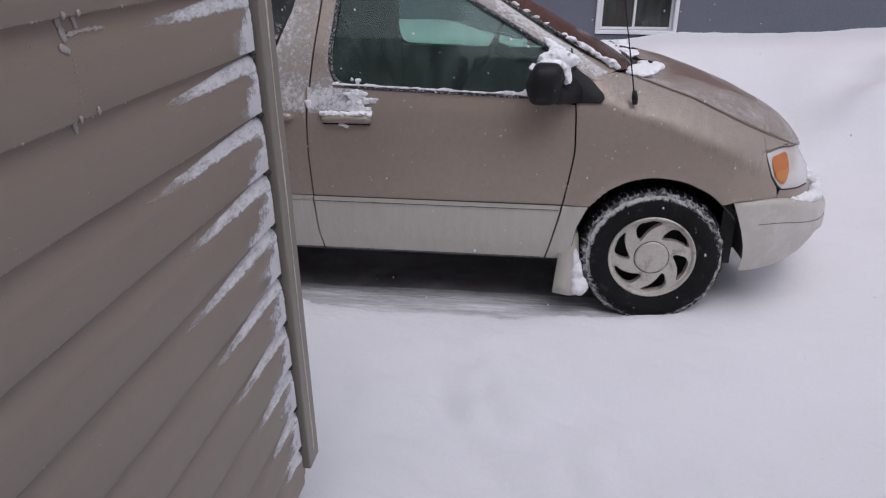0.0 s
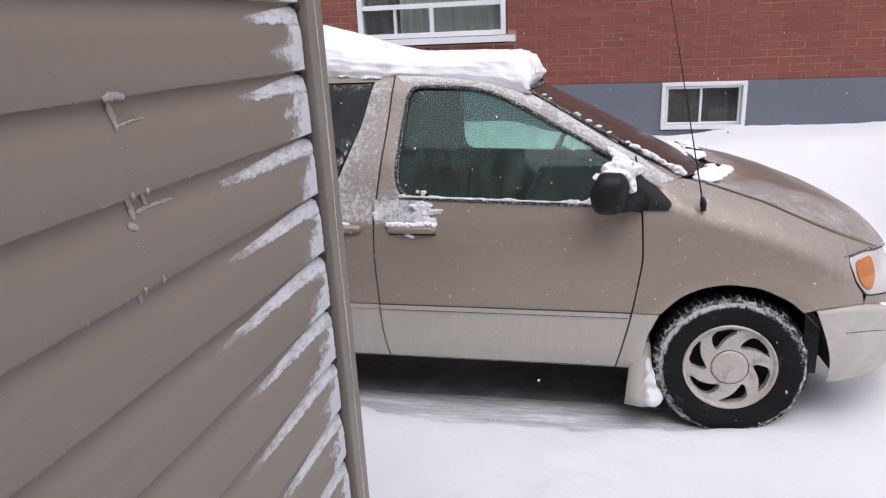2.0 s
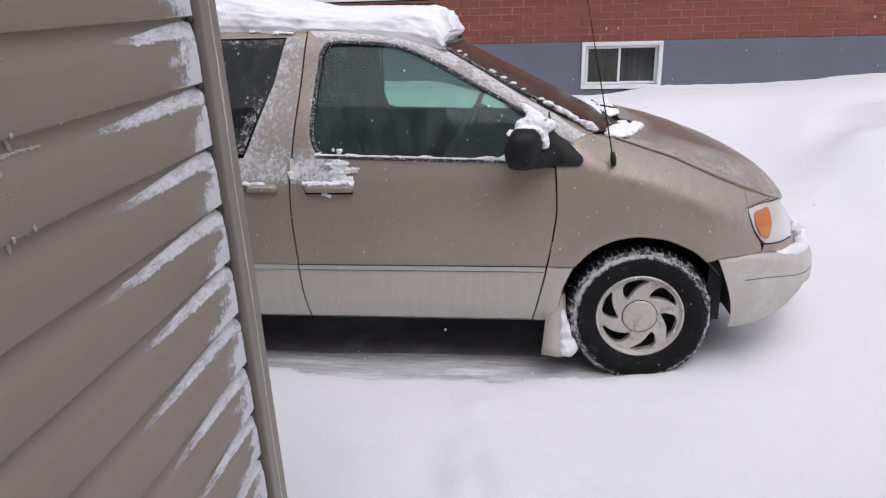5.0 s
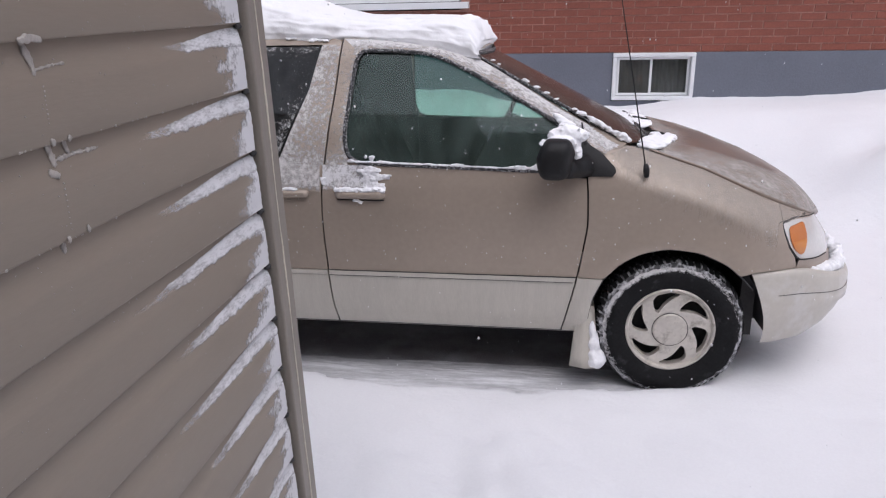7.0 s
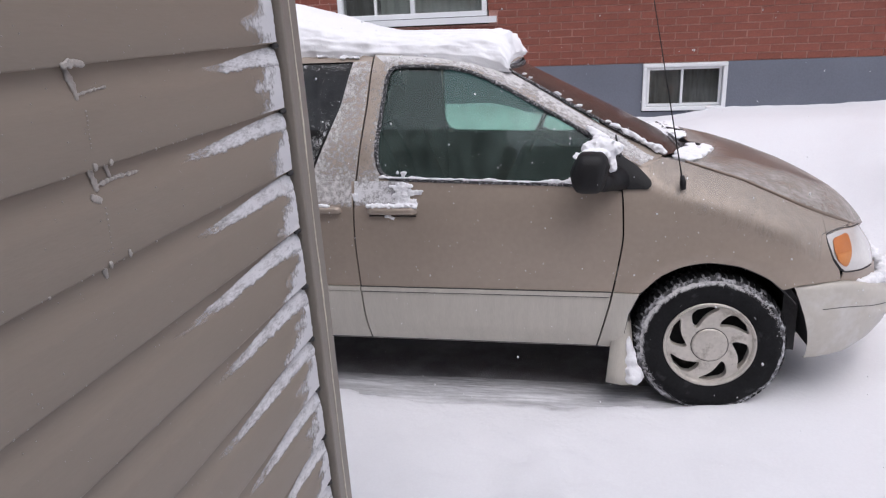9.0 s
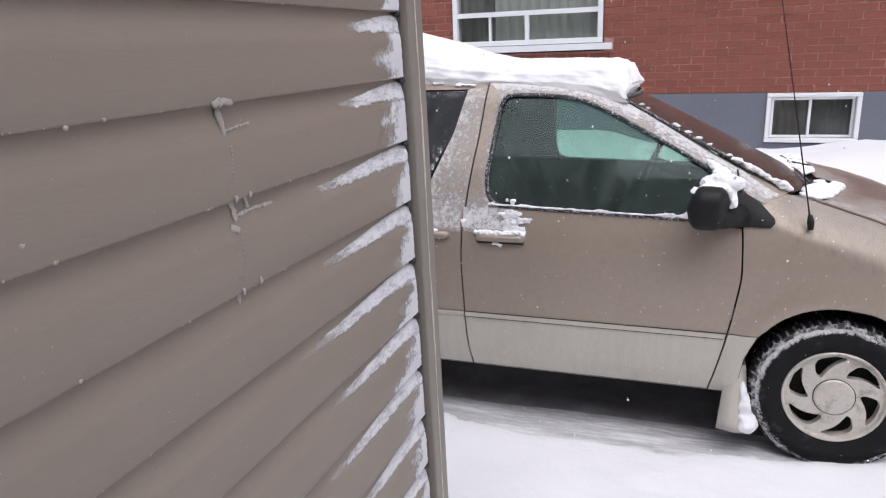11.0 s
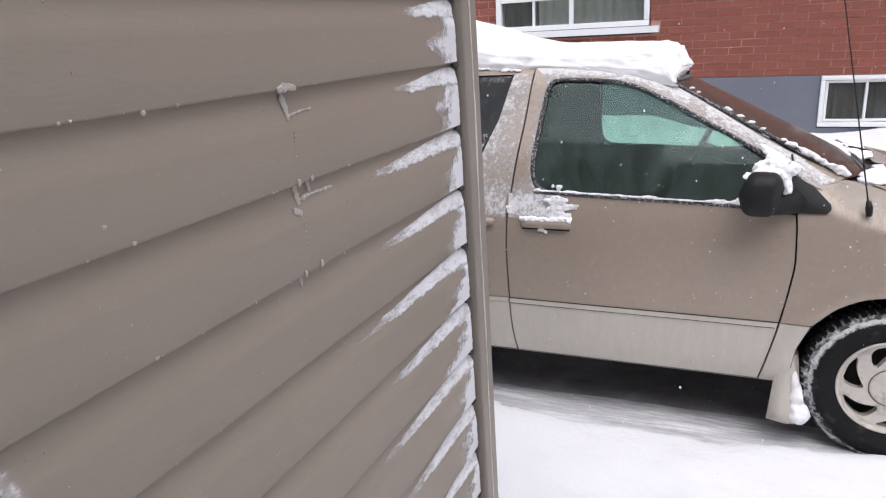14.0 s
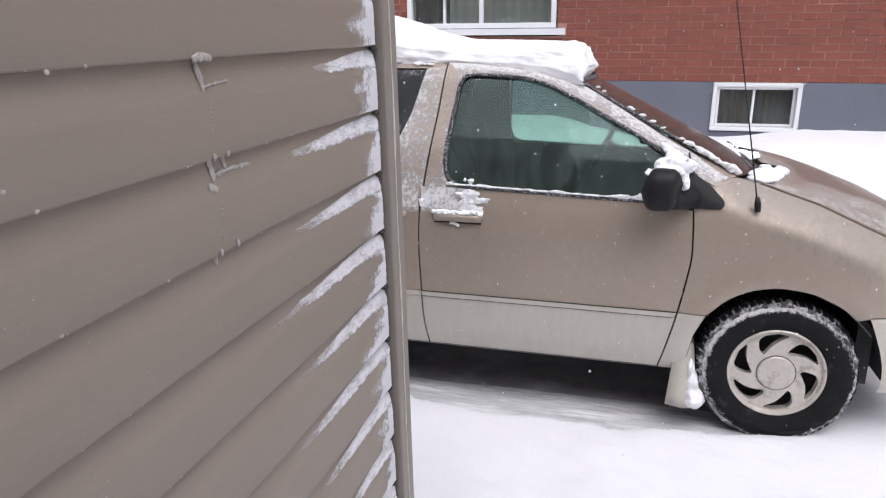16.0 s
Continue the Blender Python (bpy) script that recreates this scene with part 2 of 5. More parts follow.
def boxes(*rows):
    bm = bmesh.new()
    for r in rows:
        box(bm, *r)
    return bm


def grid(bm, rows, closed=False):
    """Faces between rows of points."""
    vs = [[bm.verts.new(p) for p in row] for row in rows]
    for a, b in zip(vs, vs[1:]):
        n = len(a)
        for i in range(n if closed else n - 1):
            j = (i + 1) % n
            bm.faces.new((a[i], a[j], b[j], b[i]))
    return vs


def tube(bm, pts, r, n=8, cap=True):
    pts = [Vector(p) for p in pts]
    rings = []
    side = Vector((0.123, 0.456, 0.88))
    for i, p in enumerate(pts):
        d = (pts[min(i + 1, len(pts) - 1)] - pts[max(i - 1, 0)]).normalized()
        a = d.cross(side).normalized()
        b = d.cross(a)
        rr = float(r[i] if isinstance(r, (list, tuple)) else r)
        rings.append([p + rr * (math.cos(t) * a + math.sin(t) * b) for t in (2 * math.pi * k / n for k in range(n))])
    vs = grid(bm, rings, True)
    if cap:
        bm.faces.new(vs[0][::-1])
        bm.faces.new(vs[-1])
    return bm


def film(name, rows, covers, mat, parent, label):
    bm = bmesh.new()
    grid(bm, rows)
    ob = part(name, bm, mat, parent, label, kind="stuff")
    ob.data.attributes.new("cover", "FLOAT", "POINT").data.foreach_set("value", [c for row in covers for c in row])
    return ob


def resample(pts, n):
    pts = np.array(pts, float)
    d = np.r_[0, np.cumsum(np.linalg.norm(np.diff(pts, axis=0), axis=1))]
    s = np.linspace(0, d[-1], n)
    return np.stack([np.interp(s, d, pts[:, k]) for k in range(pts.shape[1])], 1)


def rounded(pts, n=60, turns=3):
    """A polyline with its corners smoothed, ends kept."""
    p = resample(pts, n)
    for _ in range(turns):
        p[1:-1] = (p[:-2] + 2 * p[1:-1] + p[2:]) / 4
    return p


def coons(bottom, top, left, right, nu, nv):
    """A patch filled between four border lines."""
    b, t, l, r = resample(bottom, nu), resample(top, nu), resample(left, nv), resample(right, nv)
    u, v = np.linspace(0, 1, nu)[None, :, None], np.linspace(0, 1, nv)[:, None, None]
    return (1 - v) * b[None] + v * t[None] + (1 - u) * l[:, None] + u * r[:, None] - ((1 - u) * (1 - v) * b[0] + u * (1 - v) * b[-1] + (1 - u) * v * t[0] + u * v * t[-1])


def lump(bm, centre, size, seed, rough=0.35, subdiv=3, flat=None):
    """An uneven lump of snow."""
    out = bmesh.ops.create_icosphere(bm, subdivisions=subdiv, radius=1.0)
    for v in out["verts"]:
        d = v.co.normalized()
        k = 1 + rough * noise.fractal(d * 1.6 + Vector((seed * 3.1, seed * 1.7, seed)), 1.0, 2.0, 4)
        v.co = Vector((d.x * size[0] * k, d.y * size[1] * k, d.z * size[2] * k))
        if flat is not None and v.co.z < -size[2] * flat:
            v.co.z = -size[2] * flat
        v.co += Vector(centre)
    return bm


def melt(ob, voxel, turns=4):
    """Grow the lumps of a mesh into one soft skin."""
    mod = ob.modifiers.new("skin", "REMESH")
    mod.mode, mod.voxel_size, mod.use_smooth_shade = "VOXEL", voxel, True
    mod = ob.modifiers.new("soften", "SMOOTH")
    mod.factor, mod.iterations = 0.5, turns
    return ob


def smoothstep(x):
    x = min(1.0, max(0.0, x))
    return x * x * (3 - 2 * x)


# ---- ground ----
VAN_X, VAN_Y, VAN_YAW = 0.541, 2.924, 1.4
CA, SA = math.cos(radians(VAN_YAW)), math.sin(radians(VAN_YAW))


def ground_height(x, y):
    n1 = noise.noise(Vector((x * 0.55, y * 0.55, 3.0)))
    n2 = noise.noise(Vector((x * 2.1, y * 2.6, 7.0)))
    n3 = noise.noise(Vector((x * 9.0, y * 11.0, 1.0)))
    n4 = noise.fractal(Vector((x * 4.2, y * 6.5, 2.0)), 1.0, 2.0, 4)
    h = 0.035 + 0.03 * n1 + 0.012 * n2 + 0.005 * n3 + 0.009 * n4
    u, v = (x - VAN_X) * CA + (y - VAN_Y) * SA, -(x - VAN_X) * SA + (y - VAN_Y) * CA
    # bare pavement sheltered below the van
    edge = 0.06 * noise.noise(Vector((x * 1.3, 5.0, 0))) + 0.03 * n2 + 0.03 * n4
    inside = smoothstep((v + 0.085 - edge) / 0.11) * smoothstep((1.75 - v) / 0.25) * smoothstep((0.2 - u + edge) / 0.5) * smoothstep((u + 4.0) / 0.4)
    h -= (0.10 + 0.042 * max(0.0, v)) * inside
    # wind ridges along the sheltered strip
    strip = math.exp(-((v - 0.05) / 0.13) ** 2) * smoothstep((0.1 - u) / 0.5)
    h += strip * 0.013 * math.sin(v * 95 + 2.5 * n2 + 0.7 * u)
    # bank against the brick house
    bank = smoothstep((y - 5.1 + 0.25 * n1) / 1.5)
    h += 0.17 * smoothstep((-0.2 - x) / 0.9) * smoothstep((y - 5.6) / 1.3)
    h += 0.085 * smoothstep((x - 0.5) / 0.8) * smoothstep((y - 5.7) / 1.2)
    h += 0.66 * bank + 0.10 * smoothstep((x - 1.9) / 1.6) * smoothstep((y - 5.9) / 1.1)
    h += 0.36 * math.exp(-((x - 3.0) / 0.75) ** 2 - ((y - 5.6) / 0.6) ** 2) * (1 + 0.5 * n2)
    # drift at the house corner and furrows blown off it
    h += 0.37 * math.exp(-(((x + 0.62) / 0.34) ** 2) - (((y - 0.9) / 0.62) ** 2))
    furrow = math.exp(-(((x + 0.1) / 0.7) ** 2) - (((y - 2.0) / 0.6) ** 2))
    h += 0.016 * furrow * math.sin(7.5 * (x + 0.9 * y) + 4 * n1) + 0.022 * furrow * abs(math.sin(13 * (x + 0.75 * y) + 3 * n2)) + 0.010 * furrow * n4
    for fx, fy, fd in ((0.16, 1.92, 0.03), (0.24, 1.80, 0.035), (-0.09, 2.06, 0.018), (0.42, 1.66, 0.03)):
        q = ((x - fx) * 0.8 + (y - fy) * 0.6) ** 2 / 0.006 + (-(x - fx) * 0.6 + (y - fy) * 0.8) ** 2 / 0.0016
        h += fd * 0.25 * math.exp(-q * 0.35) * (1 + n4) - fd * 0.35 * math.exp(-q)
    # fine wind scour off the corner
    scour = math.exp(-(((x + 0.22) / 0.32) ** 2) - (((y - 1.85) / 0.45) ** 2))
    h += 0.007 * scour * abs(math.sin(21 * (0.8 * x + 0.6 * y) + 2.5 * n2 + 1.5 * n4)) * (0.6 + n2)
    # snow pushed up against the wheel
    h += 0.008 * math.exp(-((u - 0.05) / 0.3) ** 2 - ((v - 0.02) / 0.12) ** 2)
    return h


def spread(lo, hi, step, far):
    inner = list(np.arange(lo, hi + 1e-6, step))
    out, d = [], step
    x = hi
    while x < far:
        d *= 1.5
        x += d
        out.append(x)
    left, d, x = [], step, lo
    while x > -far:
        d *= 1.5
        x -= d
        left.append(x)
    return left[::-1] + inner + out


def snow_ground():
    xs, ys = spread(-3.2, 5.0, 0.035, 600), spread(0.4, 7.4, 0.035, 600)
    pts = [(x, y, ground_height(x, y)) for y in ys for x in xs]
    w = len(xs)
    faces = [(j * w + i, j * w + i + 1, (j + 1) * w + i + 1, (j + 1) * w + i) for j in range(len(ys) - 1) for i in range(w - 1)]
    me = bpy.data.meshes.new("ground")
    me.from_pydata(pts, [], faces)
    for p in me.polygons:
        p.use_smooth = True
    me.materials.append(SNOW)
    return tagged(new("ground", me), "wind-drifted white snow covering the driveway and yard", "ground", kind="structure")


snow_ground()
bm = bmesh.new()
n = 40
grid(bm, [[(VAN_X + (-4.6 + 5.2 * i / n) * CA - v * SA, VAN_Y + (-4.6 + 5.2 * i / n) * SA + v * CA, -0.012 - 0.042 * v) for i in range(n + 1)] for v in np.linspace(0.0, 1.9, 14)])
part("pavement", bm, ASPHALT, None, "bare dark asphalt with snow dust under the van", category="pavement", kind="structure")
# thin grey drift in wind-cut layers along the sheltered edge, grey partly van shade
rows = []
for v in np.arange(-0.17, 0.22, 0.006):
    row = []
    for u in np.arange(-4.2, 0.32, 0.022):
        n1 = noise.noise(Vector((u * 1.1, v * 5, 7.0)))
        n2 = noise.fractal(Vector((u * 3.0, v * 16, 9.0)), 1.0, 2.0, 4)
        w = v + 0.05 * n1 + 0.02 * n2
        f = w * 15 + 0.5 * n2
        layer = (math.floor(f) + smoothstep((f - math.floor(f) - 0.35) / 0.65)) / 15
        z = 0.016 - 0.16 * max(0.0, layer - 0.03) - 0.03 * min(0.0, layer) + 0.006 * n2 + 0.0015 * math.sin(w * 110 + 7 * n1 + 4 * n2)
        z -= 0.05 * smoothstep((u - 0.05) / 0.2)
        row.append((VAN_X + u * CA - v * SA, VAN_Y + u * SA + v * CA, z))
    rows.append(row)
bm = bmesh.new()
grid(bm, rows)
part("thin_drift", bm, THIN_SHADED_SNOW, None, "thin grey layered snow drift, darkened for shade of the van, beside the bare asphalt", category="snow", kind="stuff")

# ---- brick house ----
HY = 7.2
house = part("house_wall", boxes((-9.0, 9.0, HY + 0.006, HY + 0.25, 1.2, 1.62), (-9.0, -2.55, HY + 0.006, HY + 0.25, 1.62, 3.1), (-0.99, 9.0, HY + 0.006, HY + 0.25, 1.62, 3.1), (-9.0, 9.0, HY + 0.006, HY + 0.25, 3.1, 5.8),
                                 (-9.0, 9.0, HY + 6.0, HY + 6.2, -0.2, 5.8), (-9.0, -8.8, HY + 0.25, HY + 6.0, -0.2, 5.8), (8.8, 9.0, HY + 0.25, HY + 6.0, -0.2, 5.8), (-9.1, 9.1, HY - 0.1, HY + 6.3, 5.8, 6.0)),
             MORTAR, None, "red brick house wall above a grey foundation", False, "wall", "structure")
part("foundation", boxes((-9.0, 0.49, HY - 0.004, HY + 0.25, -0.2, 1.2), (1.26, 9.0, HY - 0.004, HY + 0.25, -0.2, 1.2), (0.49, 1.26, HY - 0.004, HY + 0.25, -0.2, 0.74)), PARGE, house, "blue-grey parged foundation", False)


def frame_boxes(x0, x1, z0, z1, w, y0, y1):
    return boxes((x0, x1, y0, y1, z0, z0 + w), (x0, x1, y0, y1, z1 - w, z1), (x0, x0 + w, y0, y1, z0 + w, z1 - w), (x1 - w, x1, y0, y1, z0 + w, z1 - w))


def pleats(x0, x1, z0, z1, y, depth, pitch):
    bm = bmesh.new()
    k = int((x1 - x0) / pitch * 8)
    rows = [[(x0 + (x1 - x0) * i / k, y + depth * math.sin(i * 2 * math.pi / 8 + 1.3 * noise.noise(Vector((i * 0.09, z, y)))), z) for i in range(k + 1)] for z in (z0, (z0 + z1) / 2, z1)]
    grid(bm, rows)
    return bm


bw = part("window_1", frame_boxes(0.492, 1.258, 0.752, 1.197, 0.038, HY - 0.03, HY + 0.10), WHITE, None, "white vinyl basement slider window in the foundation", False, "window", "structure")
soft(bw, 0.006)
soft(part("window_frame", frame_boxes(0.534, 0.865, 0.794, 1.155, 0.022, HY + 0.0, HY + 0.04), WHITE, bw), 0.004)
soft(part("window_frame", frame_boxes(0.843, 1.216, 0.794, 1.155, 0.022, HY + 0.03, HY + 0.07), WHITE, bw), 0.004)
part("pane", boxes((0.556, 0.843, HY + 0.018, HY + 0.023, 0.816, 1.133)), PANE, bw, smooth=False).visible_shadow = False
part("pane", boxes((0.865, 1.194, HY + 0.048, HY + 0.053, 0.816, 1.133)), PANE, bw, smooth=False).visible_shadow = False
part("curtain", pleats(0.50, 0.86, 0.74, 1.2, HY + 0.16, 0.012, 0.07), CURTAIN_DARK, bw, "drab brown curtain")
part("curtain", pleats(0.90, 1.25, 0.74, 1.2, HY + 0.17, 0.012, 0.06), CURTAIN_DARK, bw, "drab brown curtain")
# dark sheet in place of the shaded room
part("backing", boxes((0.44, 1.30, HY + 0.26, HY + 0.28, 0.7, 1.25)), ROOM_SHADE, bw, smooth=False)

X0, X1, Z0, Z1 = -2.53, -1.005, 1.70, 3.05
uw = part("window_2", frame_boxes(X0, X1, Z0, Z1, 0.05, HY - 0.02, HY + 0.12), WHITE, None, "white vinyl main-floor window with pale curtains", False, "window", "structure")
soft(uw, 0.006)
part("rail", boxes((X0 + 0.05, X1 - 0.05, HY - 0.005, HY + 0.10, 1.985, 2.03)), WHITE, uw, smooth=False)
part("mullion", boxes((-2.155, -2.13, HY + 0.02, HY + 0.07, 1.75, 1.985)), WHITE, uw, smooth=False)
part("mullion", boxes((-1.775, -1.735, HY + 0.0, HY + 0.07, 1.75, 1.985)), WHITE, uw, smooth=False)
for a, b, c, d in ((-2.48, -2.155, 1.75, 1.985), (-2.13, -1.775, 1.75, 1.985), (-1.735, -1.055, 1.75, 1.985), (-2.48, -1.055, 2.03, 3.0)):
    part("pane", boxes((a, b, HY + 0.04, HY + 0.046, c, d)), PANE, uw, smooth=False).visible_shadow = False
part("window_sill", boxes((X0 - 0.06, X1 + 0.095, HY - 0.07, HY + 0.06, 1.635, 1.695)), WHITE, uw, "snow-dusted white sill", smooth=False)
part("curtain", pleats(-2.12, -1.02, 1.7, 3.05, HY + 0.16, 0.02, 0.10), CURTAIN, uw, "pale green-grey curtain")
part("curtain", pleats(-2.52, -2.24, 1.7, 3.05, HY + 0.15, 0.02, 0.08), CURTAIN_DARK, uw, "dim curtain edge")
# dark sheet for the room's shade behind the curtains
part("backing", boxes((-2.6, -0.95, HY + 0.26, HY + 0.28, 1.6, 3.12)), ROOM_SHADE, uw, smooth=False)

# ---- sided wall beside the camera ----
LEAN_WALL = -0.7
COURSE, ZREF, YEND = 0.1137, 1.462, 1.214
wall = part("wall_near", boxes((-3.2, -0.022, -1.9, 1.278, -1.05, 1.7)), VINYL_TRIM, None, "taupe vinyl-sided house wall ending at a corner post", False, "wall", "structure")
wall.matrix_world = pose(-0.525, 0, ZREF, 0, LEAN_WALL, 0)
# outline of one dutch-lap course: height above its lip, distance proud
LAP = [(0.003, -0.011), (0.0, -0.006), (0.0, -0.001), (0.0025, 0.0), (0.03, 0.0002), (0.062, 0.0), (0.069, -0.0005), (0.075, -0.0020), (0.085, -0.0046), (0.096, -0.0074), (0.108, -0.0100), (0.120, -0.0106)]


def lap_depth(h):
    return float(np.interp(h, [a for a, _ in LAP[2:]], [b for _, b in LAP[2:]]))


def plank(k):
    bm = bmesh.new()
    rows = []
    for i in range(61):
        y = -1.88 + (YEND + 1.88) * i / 60
        wob = 0.0012 * noise.noise(Vector((y * 2.2, k * 3.3, 0))) + 0.0005 * noise.noise(Vector((y * 9, k * 1.3, 4)))
        dz = 0.0014 * noise.noise(Vector((y * 1.7, k * 5.1, 9)))
        rows.append([(d + wob, y, k * COURSE + h + dz) for h, d in LAP])
    grid(bm, rows)
    return part("siding_plank", bm, VINYL, wall)


for k in range(-9, 15):
    plank(k)
post = part("corner_post", boxes((-0.06, 0.016, YEND + 0.008, YEND + 0.073, -0.985, 1.70)), VINYL_TRIM, wall, "taupe corner post with a pale scratch", False)
soft(post, 0.004, 3)
# black strip: the shade of the gap between planks and post
part("channel", boxes((-0.03, -0.012, YEND - 0.004, YEND + 0.008, -0.985, 1.70)), BLACK, wall, "black strip drawing the shaded gap beside the post", False)
bm = bmesh.new()
pts = [(0.0166, YEND + 0.038 + 0.003 * noise.noise(Vector((z * 4, 0, 0))) + 0.002 * noise.noise(Vector((z * 23, 0, 2))), z) for z in np.arange(-0.95, 1.0, 0.012)]
tube(bm, pts, [0.0008 + 0.0018 * max(0, noise.noise(Vector((p[2] * 6, 5, 0))) + 0.35) for p in pts], 5)
part("scratch", bm, SCRATCH, wall)
# unseen wall, added to darken the van's reflections and shade the siding
part("wall_back", boxes((-0.53, 5.0, -1.55, -1.35, -0.1, 4.0)), VINYL_TRIM, None, "added unseen taupe wall behind the viewpoint that shades and darkens reflections", False, "wall", "structure")

# ---- minivan: x forward from the front hub, y inwards from its near side, z up ----
VAN_W = 1.84
van = new("minivan")
LEAN = 2.3
TILT = math.tan(radians(LEAN))
van.matrix_world = pose(VAN_X, VAN_Y, 0, 0, 0, VAN_YAW) @ pose(0, 0.05, 0.9, -LEAN) @ pose(0, -0.05, -0.9)
tagged(van, "taupe minivan with silver-beige lower cladding and snow-covered roof", "car")

ZT = np.linspace(0.1, 1.75, 331)
VT = np.interp(ZT, [0.1, 0.22, 0.28, 0.36, 0.46, 0.56, 0.7, 0.85, 0.95, 1.03, 1.1, 1.18, 1.224, 1.312, 1.405, 1.5, 1.57, 1.62, 1.75],
               [0.11, 0.07, 0.042, 0.016, 0.004, 0.0, -0.003, 0.0, 0.014, 0.034, 0.052, 0.078, 0.098, 0.145, 0.192, 0.235, 0.285, 0.36, 0.6])
for _ in range(14):
    VT[1:-1] = (VT[:-2] + 2 * VT[1:-1] + VT[2:]) / 4
SEAM_U = [-0.6, -0.4, -0.2, -0.1, 0.108, 0.358, 0.596, 0.75]
SEAM_Z = [1.30, 1.2, 1.125, 1.09, 1.02, 0.905, 0.805, 0.72]


def inset(v, z):
    """Distance inwards at height z, measured square to the leaning floor."""
    return v - TILT * (z - 0.9)


def seam_z(u):
    return float(np.interp(u, SEAM_U, SEAM_Z))


def body(u, z):
    """How far inwards the near side lies."""
    v = inset(float(np.interp(z, ZT, VT)), z)
    if u > 0.22:
        v += 1.45 * (u - 0.22) ** 2.3
    if u < -3.2:
        v += 0.25 * (-3.2 - u) ** 2
    w = smoothstep((u + 0.5) / 0.3)
    k = max(0.0, min(1.3, (z - seam_z(u) + 0.16) / 0.16))
    v += w * 0.125 * k * k
    # fender swelling round the wheel
    r = math.hypot(u, z - 0.33)
    v -= 0.012 * math.exp(-((r - 0.40) / 0.05) ** 2) * (1 if z > 0.3 else 0.5)
    return v


def side(p, lift=0.0):
    return (p[0], body(p[0], p[1]) + lift if len(p) < 3 else p[2] + lift, p[1])


def flip(pts):
    return [(x, VAN_W - y, z) for x, y, z in pts]


def sheet(name, patch, mat, parent, far=False, label="", lift=0.0, thick=0.012):
    """A body panel from a patch of (along, height) points laid on the side of the van."""
    bm = bmesh.new()
    rows = [[side(p, lift) for p in row] for row in patch]
    if far:
        rows = [flip(r) for r in rows]
    back = [[(x, y + (-thick if far else thick), z) for x, y, z in r] for r in rows]
    a, b = grid(bm, rows), grid(bm, back)
    rim = lambda g: g[0] + [r[-1] for r in g[1:]] + g[-1][-2::-1] + [r[0] for r in g[-2:0:-1]]
    ra, rb = rim(a), rim(b)
    for i in range(len(ra)):
        j = (i + 1) % len(ra)
        bm.faces.new((ra[i], ra[j], rb[j], rb[i]))
    ob = part(name, bm, mat, parent, label)
    ob.data.set_sharp_from_angle(angle=radians(40))
    return ob


def shift(pts, du, dz=0.0):
    return [(p[0] + du, p[1] + dz, *p[2:]) for p in pts]


G = 0.0035
RSEAM = rounded([(-1.52, 0.278), (-1.538, 0.41), (-1.546, 0.561), (-1.556, 0.774), (-1.552, 0.954), (-1.54, 1.026), (-1.502, 1.354), (-1.485, 1.565)], 60)
FSEAM = rounded([(-0.477, 0.278), (-0.42, 0.535), (-0.401, 0.641), (-0.379, 0.796), (-0.385, 0.95), (-0.392, 1.02), (-0.405, 1.15)], 60)


def cut(line, z0, z1, n=24):
    line = np.array(line)
    return [(float(np.interp(z, line[:, 1], line[:, 0])), z) for z in np.linspace(z0, z1, n)]


WIN = [(-1.385, 1.053), (-1.425, 1.07), (-1.447, 1.13), (-1.447, 1.20), (-1.428, 1.378), (-1.414, 1.48), (-1.402, 1.512), (-1.372, 1.522), (-1.233, 1.518), (-1.12, 1.508), (-1.032, 1.487), (-0.94, 1.447), (-0.856, 1.405), (-0.684, 1.312), (-0.526, 1.224), (-0.43, 1.165), (-0.392, 1.135)]
ARCH = [(-0.363, 0.285), (-0.363, 0.345), (-0.347, 0.456), (-0.304, 0.552), (-0.232, 0.633), (-0.141, 0.682), (-0.037, 0.702), (0.092, 0.687), (0.213, 0.632), (0.30, 0.55)]
BELT = 0.552
ARCH_SOFT = [tuple(p) for p in rounded(ARCH, 60, 5)]


def sill_z(u):
    return float(np.interp(u, [-4, -1.4, -0.6, -0.39], [1.053, 1.053, 1.028, 1.006]))


